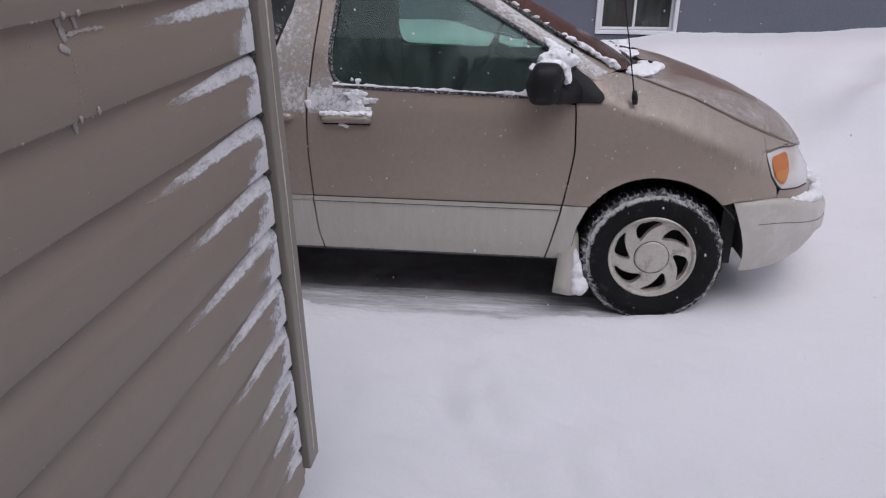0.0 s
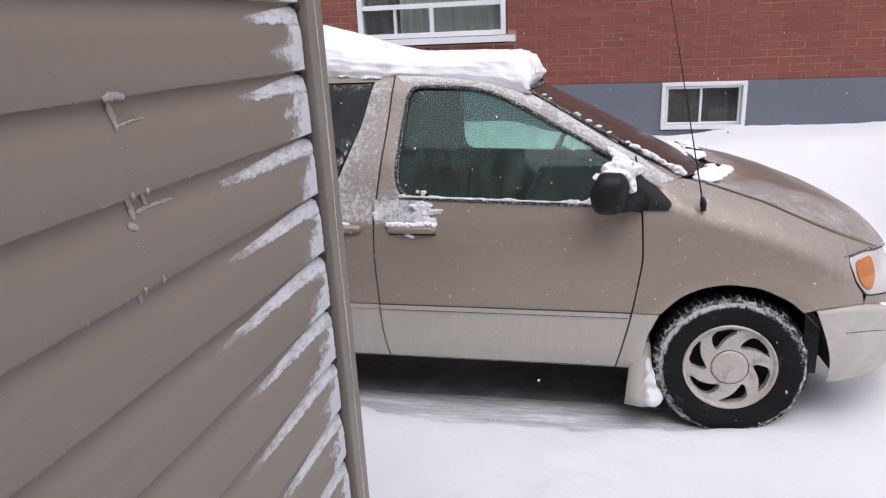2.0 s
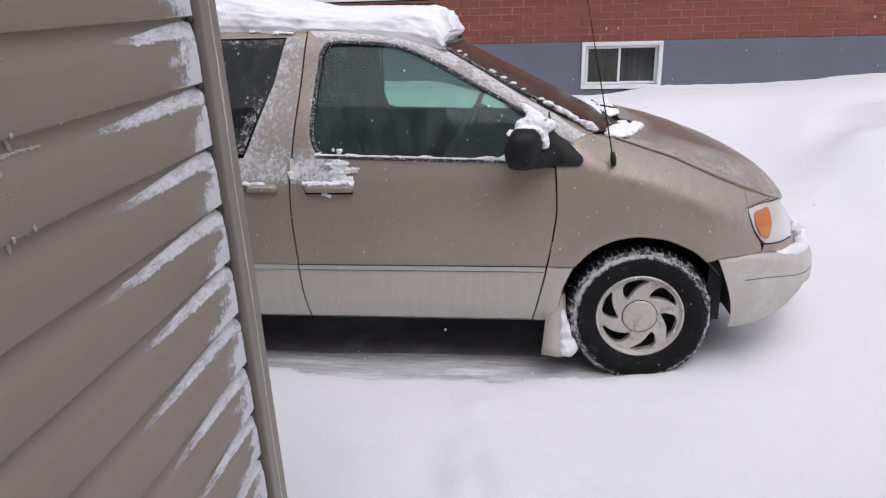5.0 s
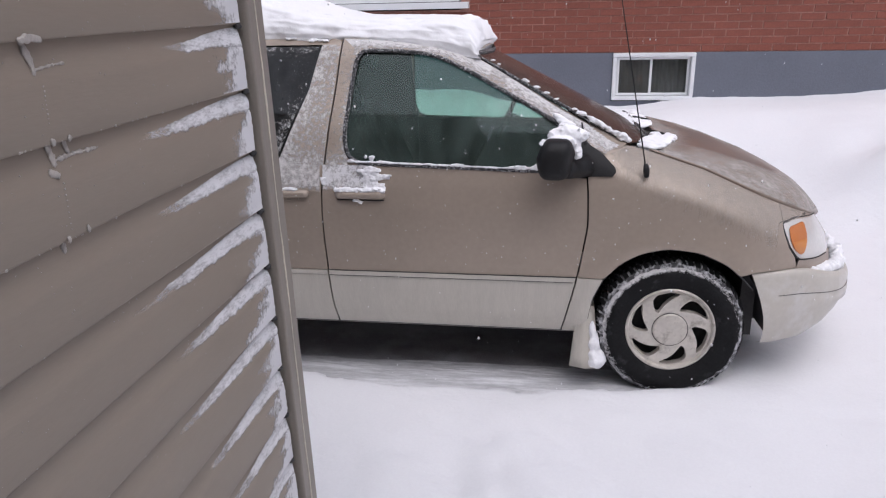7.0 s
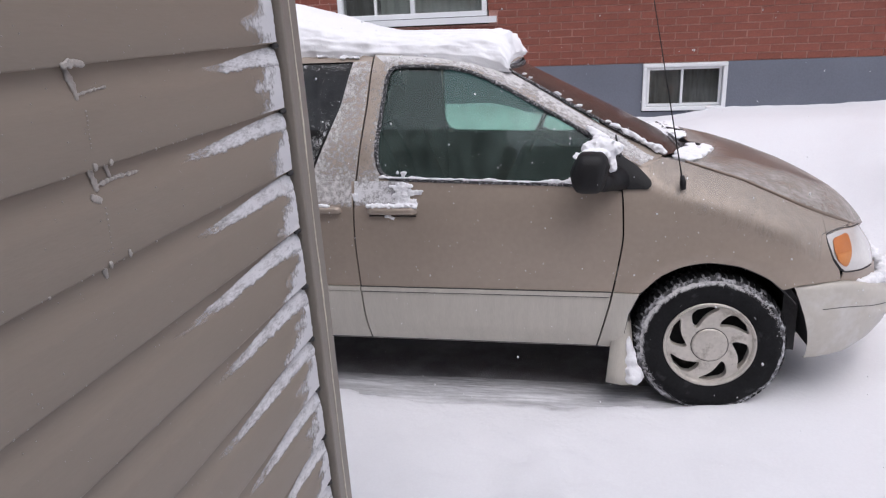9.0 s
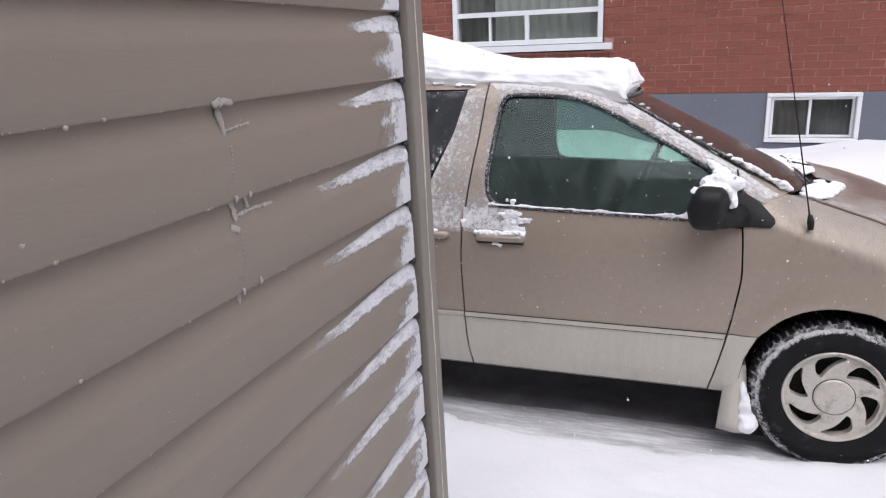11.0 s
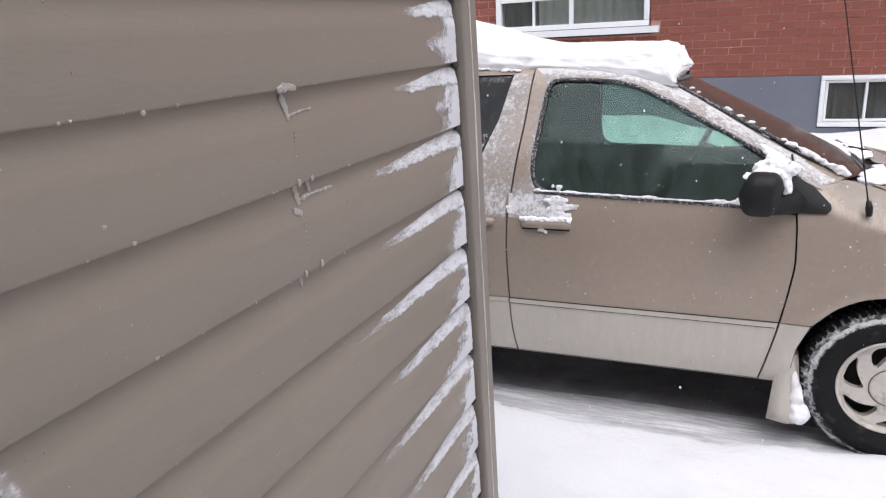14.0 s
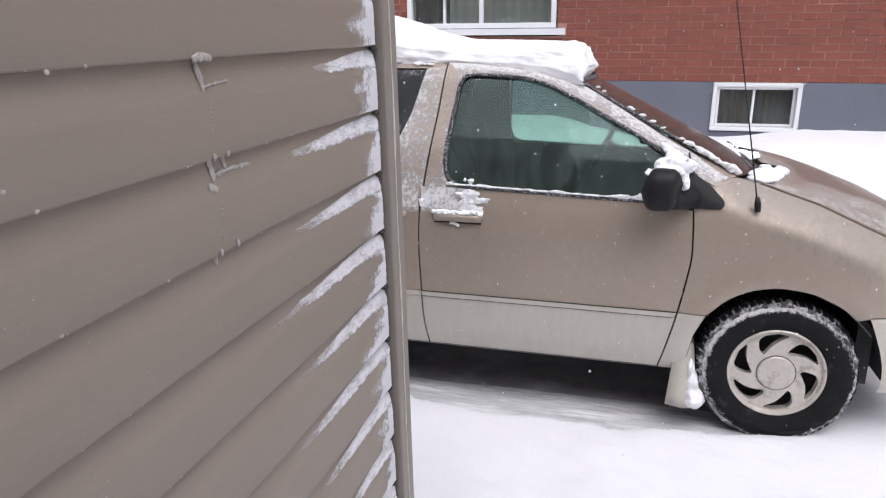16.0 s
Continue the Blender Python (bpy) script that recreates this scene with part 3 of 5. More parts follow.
def door_set(far):
    door = sheet("front_door", coons([(x, BELT + 0.004) for x in np.linspace(cut(RSEAM, .556, .557)[0][0] + G, cut(FSEAM, .556, .557)[0][0] - G, 12)],
                                     [(x, sill_z(x) - 0.012) for x in np.linspace(-1.542 + G, -0.392 - G, 12)],
                                     shift(cut(RSEAM, BELT + 0.004, 1.041), G), shift(cut(FSEAM, BELT + 0.004, 0.994), -G), 60, 40), TAUPE, van, far, "taupe painted door with frost near its handle")
    low = sheet("cladding", coons([(x, 0.278) for x in np.linspace(-1.52 + G, -0.477 - G, 12)], [(x, BELT - 0.022) for x in np.linspace(-1.546 + G, -0.424 - G, 12)],
                                  shift(cut(RSEAM, 0.278, BELT - 0.022), G), shift(cut(FSEAM, 0.278, BELT - 0.022), -G), 50, 20), CLAD, door, far, "salt-streaked silver-beige cladding", -0.006, 0.02)
    sheet("moulding", coons([(x, BELT - 0.019) for x in np.linspace(-1.546 + G, -0.424 - G, 12)], [(x, BELT) for x in np.linspace(-1.546 + G, -0.418 - G, 12)],
                            [(-1.546 + G, BELT - 0.019), (-1.546 + G, BELT)], [(-0.424 - G, BELT - 0.019), (-0.418 - G, BELT)], 40, 5), CLAD, door, far, "", -0.009, 0.02)
    # pillar of the door behind its window
    sheet("door_pillar", coons([(-1.541 + G, 1.041), (-1.385, 1.041)], [(-1.487 + G, 1.574), (-1.404, 1.514)], shift(cut(RSEAM, 1.041, 1.574), G),
                               [(-1.385, 1.041)] + WIN[1:7], 14, 50), TAUPE, door, far, "frost-speckled door pillar")
    # frame above the window together with the windscreen pillar
    outer = [(-1.486 + G, 1.575, 0.30), (-1.35, 1.568, 0.315), (-1.2, 1.560, 0.33), (-1.05, 1.54, 0.34), (-0.906, 1.494, 0.345), (-0.739, 1.404, 0.325), (-0.536, 1.285, 0.275), (-0.363, 1.19, 0.225), (-0.219, 1.122, 0.18)]
    outer = [(u, z, inset(v, z)) for u, z, v in outer]
    inner = [side(p) for p in WIN[6:]] + [side((-0.31, 1.09))]
    inner = [(x, z, y) for x, y, z in inner]
    sheet("roof_rail", coons(inner, outer, [inner[0], outer[0]], [inner[-1], outer[-1]], 70, 10), TAUPE, van, far, "windscreen pillar dusted with snow", -0.004)
    # glass of the front door
    sill = [(x, sill_z(x)) for x in np.linspace(-1.40, -0.40, 20)]
    top = rounded(WIN[5:], 50, 2)
    pane = sheet("side_window", coons(sill, top, WIN[:6], [(-0.40, 1.006), (-0.392, 1.135)], 50, 24), GLASS, door, far, "green-tinted wet side window", 0.012, 0.004)
    pane.visible_shadow = False
    bm = bmesh.new()
    ring = rounded(WIN, 110, 2)
    line = [side(p, 0.001) for p in ring] + [side((-0.392, 1.008), 0.001)] + [side((x, sill_z(x) - 0.004), 0.001) for x in np.linspace(-0.42, -1.385, 40)]
    tube(bm, flip(line) if far else line, 0.0095, 8)
    part("window_seal", bm, FROST_RUBBER, door, "black rubber seal crusted with frost")
    sheet("pillar_trim", coons([(-1.78, 1.0), (-1.44, 1.0)], [(-1.60, 1.575), (-1.43, 1.535)], [(-1.78, 1.0), (-1.60, 1.575)], [(-1.44, 1.0), (-1.43, 1.535)], 8, 20), CLOTH, door, far, "dark inner pillar trim", 0.035)
    # sail panel ahead of the mirror
    s = sheet("sail_panel", coons([(-0.43, 1.004), (-0.287, 1.006)], [(-0.43, 1.165), (-0.325, 1.092)], [(-0.43, 1.004), (-0.43, 1.165)], [(-0.287, 1.006), (-0.272, 1.022), (-0.275, 1.04), (-0.325, 1.092)], 14, 14), BLACK, van, far, "black plastic sail panel", -0.008)
    # dark seams: the door's front edge on the pillar and the gap over the cladding
    bm = bmesh.new()
    seam = [(-0.403, body(-0.403, 1.135) - 0.010, 1.135), (-0.409, 0.105, 1.172), (-0.414, 0.170, 1.21)]
    tube(bm, flip(seam) if far else seam, 0.004, 6)
    part("door_seam", bm, BLACK, door)
    bm = bmesh.new()
    seam = [side((x, BELT + 0.002), -0.002) for x in np.linspace(-1.545 + G, -0.418 - G, 30)]
    tube(bm, flip(seam) if far else seam, 0.0026, 6)
    part("belt_gap", bm, UNDER, door)
    bm = bmesh.new()
    seam = [side((x, BELT - 0.0205), -0.008) for x in np.linspace(-1.545 + G, -0.428 - G, 30)]
    tube(bm, flip(seam) if far else seam, 0.0018, 6)
    part("belt_gap", bm, UNDER, door)
    # handle
    bm = bmesh.new()
    u0, u1, z0 = -1.487, -1.262, 0.912
    base = [side((u0 + (u1 - u0) * i / 20, z0)) for i in range(21)]
    rows = []
    for i, (x, y, z) in enumerate(base):
        e = min(1.0, 3.2 * math.sin(math.pi * (i + 0.35) / 20.7))
        hgt, out = 0.021 * max(0.35, e) ** 0.5, 0.026 * max(0.12, e) ** 0.6
        rows.append([(x, y + 0.004, z + hgt), (x, y - out * 0.7, z + hgt * 0.8), (x, y - out, z), (x, y - out * 0.8, z - hgt * 0.7), (x, y + 0.004, z - hgt)])
    if far:
        rows = [flip(r) for r in rows]
    vs = grid(bm, rows)
    bm.faces.new(vs[0]), bm.faces.new(vs[-1][::-1])
    hd = part("door_handle", bm, TAUPE, door, "taupe pull handle under caked snow")
    bm = bmesh.new()
    cup = [side((-1.375 + 0.06 * math.cos(a), 0.893 + 0.026 * math.sin(a)), -0.0015) for a in np.linspace(math.pi, 2 * math.pi, 16)]
    vs = [bm.verts.new(p) for p in (flip(cup) if far else cup)]
    bm.faces.new(vs)
    part("handle_cup", bm, TAUPE, door, "shadowed finger recess")
    bm = bmesh.new()
    tube(bm, flip([side((x, 0.889), -0.002) for x in np.linspace(-1.48, -1.268, 14)]) if far else [side((x, 0.889), -0.002) for x in np.linspace(-1.48, -1.268, 14)], 0.0028, 6)
    part("handle_gap", bm, BLACK, hd)
    # fender
    right = [(0.515, 0.604), (0.50, 0.65), (0.462, 0.70), (0.436, 0.765), (0.431, 0.80), (0.432, 0.870)]
    fen = sheet("fender", coons([(-0.42 + G, BELT + 0.004), (-0.304, BELT + 0.004)] + [p for p in ARCH_SOFT if p[1] > 0.575] + [(0.325, 0.604), (0.515, 0.604)],
                                [(-0.402 + G, 1.155), (-0.31, 1.105), (-0.219, 1.121), (-0.1, 1.087), (0.0, 1.053), (0.108, 1.017), (0.24, 0.957), (0.358, 0.902), (0.432, 0.870)],
                                shift(cut(FSEAM, BELT + 0.004, 1.15), G), right, 90, 50), TAUPE, van, far, "taupe front fender with meltwater streaks")
    sheet("cladding", coons([(-0.477 + G, 0.278), (-0.372, 0.278)], [(-0.42 + G, BELT), (-0.306, BELT)], shift(cut(FSEAM, 0.278, BELT), G), ARCH[:3] + [(-0.306, BELT)], 10, 20), CLAD, fen, far, "", -0.006, 0.02)
    # dark tube along the wheel arch, drawing the shade on its lip
    bm = bmesh.new()
    lip = [side(p, 0.004) for p in rounded(ARCH + [(0.325, 0.52)], 60, 2)]
    tube(bm, flip(lip) if far else lip, 0.0035, 6)
    part("arch_lip", bm, UNDER, fen)
    sheet("fender_tip", coons([(0.434, 0.803), (0.50, 0.806), (0.655, 0.776)], [(0.434, 0.869), (0.596, 0.801), (0.655, 0.782)], [(0.434, 0.803), (0.434, 0.869)], [(0.655, 0.776), (0.655, 0.782)], 20, 6), TAUPE, fen, far)
    # headlamp
    lamp = sheet("headlamp", coons([(0.53, 0.642), (0.62, 0.628), (0.70, 0.63)], [(0.432, 0.80), (0.50, 0.805), (0.645, 0.782)], [(0.53, 0.642), (0.505, 0.66), (0.465, 0.71), (0.44, 0.77), (0.432, 0.80)], [(0.70, 0.63), (0.70, 0.70), (0.645, 0.782)], 24, 16), LENS, van, far, "clear headlamp with an amber turn signal", -0.002)
    sig_l, sig_r = [(0.515, 0.668), (0.487, 0.692), (0.466, 0.735), (0.460, 0.776)], [(0.541, 0.668), (0.553, 0.70), (0.557, 0.74), (0.549, 0.782)]
    sig = sheet("turn_signal", coons([(0.515, 0.668), (0.528, 0.662), (0.541, 0.668)], [(0.460, 0.776), (0.470, 0.786), (0.536, 0.789), (0.549, 0.782)], rounded(sig_l, 20), rounded(sig_r, 20), 14, 16), AMBER, lamp, far, "amber lens", -0.007)
    sheet("lens_band", coons([(0.517, 0.673), (0.539, 0.673)], [(0.477, 0.723), (0.553, 0.727)], [(0.517, 0.673), (0.490, 0.695), (0.477, 0.723)], [(0.539, 0.673), (0.550, 0.70), (0.553, 0.727)], 10, 8), AMBER_PALE, sig, far, "paler amber lower prism", -0.0095, 0.002)
    bm = bmesh.new()
    loop = [(0.645, 0.785), (0.50, 0.811), (0.432, 0.806), (0.434, 0.77), (0.459, 0.708), (0.50, 0.655), (0.53, 0.635), (0.62, 0.622), (0.69, 0.622)]
    loop = [side(p, 0.002) for p in rounded(loop, 50, 1)]
    tube(bm, flip(loop) if far else loop, 0.003, 6)
    part("lamp_surround", bm, UNDER, lamp)
    sheet("filler_panel", coons([(0.512, 0.585), (0.60, 0.56), (0.74, 0.49)], [(0.525, 0.640), (0.62, 0.626), (0.72, 0.626)], [(0.512, 0.585), (0.525, 0.640)], [(0.74, 0.49), (0.72, 0.626)], 18, 8), TAUPE, van, far, "", 0.004)
    # sliding door
    slide = sheet("sliding_door", coons([(x, BELT + 0.004) for x in (-2.62, -2.0, -1.546 - G)], [(x, 1.041) for x in (-2.62, -2.0, -1.545 - G)], [(-2.62, BELT + 0.004), (-2.62, 1.041)], shift(cut(RSEAM, BELT + 0.004, 1.041), -G), 30, 30), TAUPE, van, far, "taupe sliding door with frost along its window")
    sheet("cladding", coons([(-2.62, 0.278), (-1.52 - G, 0.278)], [(-2.62, BELT - 0.022), (-1.546 - G, BELT - 0.022)], [(-2.62, 0.278), (-2.62, BELT - 0.022)], shift(cut(RSEAM, 0.278, BELT - 0.022), -G), 30, 16), CLAD, slide, far, "", -0.006, 0.02)
    sheet("moulding", coons([(-2.62, BELT - 0.019), (-1.546 - G, BELT - 0.019)], [(-2.62, BELT), (-1.546 - G, BELT)], [(-2.62, BELT - 0.019), (-2.62, BELT)], [(-1.546 - G, BELT - 0.019), (-1.546 - G, BELT)], 24, 5), CLAD, slide, far, "", -0.009, 0.02)
    sheet("door_pillar", coons([(-1.76, 1.041), (-1.542 - G, 1.041)], [(-1.578, 1.548), (-1.487 - G, 1.573)], [(-1.76, 1.041), (-1.735, 1.09), (-1.625, 1.355), (-1.578, 1.548)], shift(cut(RSEAM, 1.041, 1.565), -G), 14, 40), TAUPE, slide, far, "frost-covered slanted pillar")
    glass2 = sheet("side_window", coons([(-2.55, 1.06), (-1.75, 1.06)], [(-2.50, 1.545), (-1.578, 1.545)], [(-2.55, 1.06), (-2.50, 1.545)], [(-1.75, 1.06), (-1.73, 1.094), (-1.622, 1.355), (-1.578, 1.545)], 20, 20), PRIVACY, slide, far, "dark privacy glass flecked with frost", 0.008, 0.004)
    bm = bmesh.new()
    u0, u1 = -1.75, -1.612
    rows = []
    for i in range(15):
        x, y, z = side((u0 + (u1 - u0) * i / 14, 0.912))
        e = max(0.15, min(1.0, 2.6 * math.sin(math.pi * (i + 0.4) / 14.8)))
        hgt, out = 0.019 * e ** 0.5, 0.024 * e ** 0.6
        rows.append([(x, y + 0.004, z + hgt), (x, y - out * 0.7, z + hgt * 0.8), (x, y - out, z), (x, y - out * 0.8, z - hgt * 0.7), (x, y + 0.004, z - hgt)])
    if far:
        rows = [flip(r) for r in rows]
    vs = grid(bm, rows)
    bm.faces.new(vs[0]), bm.faces.new(vs[-1][::-1])
    part("door_handle", bm, TAUPE, slide, "taupe pull handle under snow")
    sheet("roof_rail", [[(u, z, y) for u, y, z in [(x, body(x, 1.548) + (0.304 - body(x, 1.548)) * k, 1.548 + 0.035 * k) for x in np.linspace(-3.75, -1.487 - G, 24)]] for k in (0, 0.5, 1)], TAUPE, van, far)
    # rear quarter
    sheet("rear_quarter", coons([(-2.627, BELT), (-3.0, 0.70), (-3.2, BELT), (-3.95, BELT)], [(-2.627, 1.041), (-3.0, 1.041), (-3.9, 1.041)], [(-2.627, BELT), (-2.627, 1.041)], [(-3.95, BELT), (-3.9, 1.041)], 24, 14), TAUPE, van, far)
    sheet("rear_pillar", coons([(-3.9, 1.041), (-2.627, 1.041)], [(-3.75, 1.548), (-2.5, 1.548)], [(-3.9, 1.041), (-3.75, 1.548)], [(-2.627, 1.041), (-2.5, 1.548)], 20, 14), PRIVACY, van, far, "dark rear quarter glass", 0.004, 0.006)
    sheet("rocker", coons([(-2.55, 0.20), (-0.37, 0.20)], [(-2.55, 0.276), (-0.37, 0.276)], [(-2.55, 0.20), (-2.55, 0.276)], [(-0.37, 0.20), (-0.37, 0.276)], 20, 5), UNDER, van, far, "", 0.13)


for far in (False, True):
    door_set(far)

# roof, windscreen, bonnet
bm = bmesh.new()
rows = []
for a in np.linspace(0, 1, 30):
    row = []
    for w in np.linspace(-1, 1, 31):
        front = -0.865 - 0.035 * w * w
        u = front + (-3.80 - front) * a
        edge = float(np.interp(u, [-1.5, -1.2, -1.05, -0.9, -0.8], [1.580, 1.563, 1.543, 1.497, 1.49]))
        row.append((u, VAN_W / 2 + w * (VAN_W / 2 - 0.309), edge + 0.034 * (1 - w * w) ** 0.8))
    rows.append(row)
grid(bm, rows)
part("roof", bm, TAUPE, van, "taupe roof under a slab of snow")
bm = bmesh.new()
rows = []
for a in np.linspace(0, 1, 22):
    row = []
    for w in np.linspace(-1, 1, 33):
        lo = Vector((-0.065 - 0.15 * abs(w) ** 2.2, VAN_W / 2 + w * (VAN_W / 2 - 0.176), 1.083 + 0.037 * w * w))
        hi = Vector((-0.86 - 0.04 * w * w, VAN_W / 2 + w * (VAN_W / 2 - 0.326), 1.492 + 0.003 * w * w))
        p = lo.lerp(hi, a)
        p.z += 0.006 * math.sin(math.pi * a) * (1 - w * w)
        row.append(p)
    rows.append(row)
grid(bm, rows)
screen = part("windscreen", bm, SCREEN, van, "wet windscreen, its brown tone partly painted for the mirrored brick house")
bm = bmesh.new()
edge = [rows[i][0] + Vector((0.0, 0.004, 0.004)) for i in range(22)]
tube(bm, edge, 0.007, 6)
part("screen_seal", bm, FROST_RUBBER, screen, "black seal with snow")
bm = bmesh.new()
tube(bm, [p + Vector((-0.005, 0, 0.006)) for p in rows[-1]], 0.012, 6)
part("screen_seal", bm, FROST_RUBBER, screen)


def hood_point(a, w):
    """a: from the cowl to the nose, w: -1 and 1 at the seams."""
    s = 1 - abs(w)
    u0 = -0.125 + 0.105 * (1 - (1 - s) ** 2)
    u1 = 0.605 + 0.20 * (1 - (1 - s) ** 2)
    u = u0 + (u1 - u0) * a
    us = -0.125 + 0.725 * a
    zs = seam_z(us)
    vs = body(us, zs - 0.002) - 0.001
    zc = float(np.interp(u, [-0.13, 0.0, 0.18, 0.343, 0.51, 0.622, 0.70, 0.8, 0.92], [1.102, 1.088, 1.058, 1.014, 0.950, 0.893, 0.842, 0.76, 0.63]))
    k = 1 - (1 - s) ** 2.6
    crease = 0.012 * math.exp(-((s - 0.30) / 0.09) ** 2)
    droop = 0.075 * max(0.0, (a - 0.76) / 0.24) ** 2 * (1 - (1 - s) ** 5)
    return Vector((u, vs + (VAN_W / 2 - vs) * s if w <= 0 else VAN_W - vs - (VAN_W / 2 - vs) * s, zs + (zc - zs) * k + crease * (1 - a * 0.5) - droop))


bm = bmesh.new()
grid(bm, [[hood_point(a, w) for w in np.linspace(-1, 1, 49)] for a in np.linspace(0, 1, 36)])
grid(bm, [[hood_point(1.0, w) + Vector((0.0 - 0.012 * k * k, 0, -0.018 * k)) for w in np.linspace(-1, 1, 49)] for k in range(7)])
for w in (-1, 1):
    grid(bm, [[hood_point(a, w) + Vector((0, -w * 0.02 * k, -0.02 * k)) for a in np.linspace(0, 1, 36)] for k in (0, 1, 2)])
bmesh.ops.remove_doubles(bm, verts=bm.verts, dist=1e-4)
hood = part("bonnet", bm, WET_BROWNED, van, "taupe bonnet browned for reflected brick, with melted patches and frost")

# bumper wrapped round the nose
PLAN = [(0.335, -0.004), (0.42, 0.012), (0.54, 0.055), (0.66, 0.125), (0.76, 0.225), (0.84, 0.35), (0.89, 0.5), (0.93, 0.70), (0.945, 0.92)]
plan = rounded([(x, y + 0.018) for x, y in PLAN], 40, 3)
plan = np.r_[plan, [(x, VAN_W - y) for x, y in plan[-2::-1]]]
SECTION = [(0.600, 0.10), (0.602, 0.045), (0.592, 0.012), (0.575, 0.0), (0.53, -0.004), (0.49, -0.002), (0.47, -0.008), (0.44, -0.006), (0.40, 0.004), (0.35, 0.022), (0.30, 0.055), (0.268, 0.10), (0.262, 0.16)]
bm = bmesh.new()
rows = []
for i, (x, y) in enumerate(plan):
    a, b = plan[max(0, i - 1)], plan[min(len(plan) - 1, i + 1)]
    d = Vector((b[0] - a[0], b[1] - a[1])).normalized()
    inward = Vector((-d.y, d.x))
    if inward.x > 0.0:
        inward = -inward
    if abs(inward.x) < 0.3:
        inward = Vector((inward.x, abs(inward.y) if y < VAN_W / 2 else -abs(inward.y)))
    nose = smoothstep((x - 0.50) / 0.4)
    rear = 1 - smoothstep((x - 0.33) / 0.22)
    arch = lambda z: float(np.interp(z, [0.26, 0.378, 0.483, 0.60], [0.395, 0.388, 0.357, 0.312])) - 0.335
    rows.append([(x + rear * arch(z) + inward.x * t * (0.35 + 0.65 * nose), y + inward.y * t * (0.35 + 0.65 * nose), z - (0.09 * nose if z > 0.55 else 0.05 * nose if z > 0.42 else 0.0 * nose)) for z, t in SECTION])
grid(bm, rows)
bump = part("bumper", bm, BUMPER, van, "silver-beige bumper with snow on its top")
bm = bmesh.new()
tube(bm, [Vector(rw[5]) + Vector((0.002 if rw[5][0] > 0.6 else 0, -0.001, 0.004)) for rw in rows[3:38]], 0.0012, 5)
part("bumper_groove", bm, UNDER, bump)
part("front_panel", boxes((0.30, 0.60, 0.25, VAN_W - 0.25, 0.30, 0.66)), UNDER, van, "", False)

# door mirror
bm = bmesh.new()
rows = []
for i in range(17):
    a = i / 16
    k = (1 - (2 * a - 1) ** 4) ** 0.5 if 0 < i < 16 else 0.25
    x = -0.602 + 0.140 * a
    rows.append([(x + 0.012 * max(0, math.sin(t)), -0.135 + 0.085 * k * math.copysign(abs(math.cos(t)) ** 0.65, math.cos(t)), 1.105 + 0.082 * k * math.copysign(abs(math.sin(t)) ** 0.65, math.sin(t))) for t in np.linspace(0, 2 * math.pi, 21)[:-1]])
vs = grid(bm, rows, True)
bm.faces.new(vs[0]), bm.faces.new(vs[-1][::-1])
mir = part("door_mirror", bm, BLACK, van, "black plastic door mirror capped with snow")
bm = bmesh.new()
tube(bm, [(-0.50, -0.10, 1.065), (-0.47, -0.05, 1.05), (-0.43, 0.0, 1.045), (-0.40, 0.03, 1.05)], [0.045, 0.042, 0.042, 0.05], 12)
part("mirror_arm", bm, BLACK, mir)
bm = bmesh.new()
rows2 = [(x, VAN_W + 0.135 + 0.08 * math.cos(t), 1.108 + 0.075 * math.sin(t)) for x in (-0.6,) for t in np.linspace(0, 2 * math.pi, 21)[:-1]]
grid(bm, [[(x, y, z) for _, y, z in rows2] for x in (-0.60, -0.47)], True)
part("door_mirror", bm, BLACK, van, "black plastic door mirror on the house side")

# aerial
bm = bmesh.new()
tube(bm, [(-0.148, 0.022, 1.005), (-0.151, 0.020, 1.035), (-0.155, 0.022, 1.062)], [0.011, 0.014, 0.008], 10)
aer = part("antenna", bm, BLACK, van, "thin black whip antenna with a rubber foot")
bm = bmesh.new()
tube(bm, [(-0.155 - 0.19 * t, 0.022 + 0.03 * t, 1.05 + 0.95 * t) for t in np.linspace(0, 1, 8)], [0.0032 - 0.0014 * t for t in np.linspace(0, 1, 8)], 6)
part("mast", bm, BLACK, aer)

# wipers and cowl
bm = bmesh.new()
grid(bm, [[hood_point(0.0, w) + Vector((-0.09 * k, 0, -0.012 * k - 0.012)) for w in np.linspace(-0.97, 0.97, 30)] for k in (-0.4, 0.5, 1.2)])
part("cowl", bm, BLACK, van, "black plastic cowl half filled with snow")
for y0, y1 in ((0.50, 1.02), (1.05, 1.55)):
    bm = bmesh.new()
    tube(bm, [(-0.07, y0, 1.092), (-0.085, y0 + 0.1, 1.103), (-0.09, y1 - 0.1, 1.108), (-0.10, y1, 1.11)], 0.007, 6)
    w = part("wiper", bm, FROST_RUBBER, van, "snow-caked wiper blade")
    bm = bmesh.new()
    tube(bm, [(0.0, y0 + 0.02, 1.09), (-0.01, y0 + 0.05, 1.113), (-0.075, y0 + 0.2, 1.112)], 0.006, 6)
    part("wiper_arm", bm, BLACK, w)


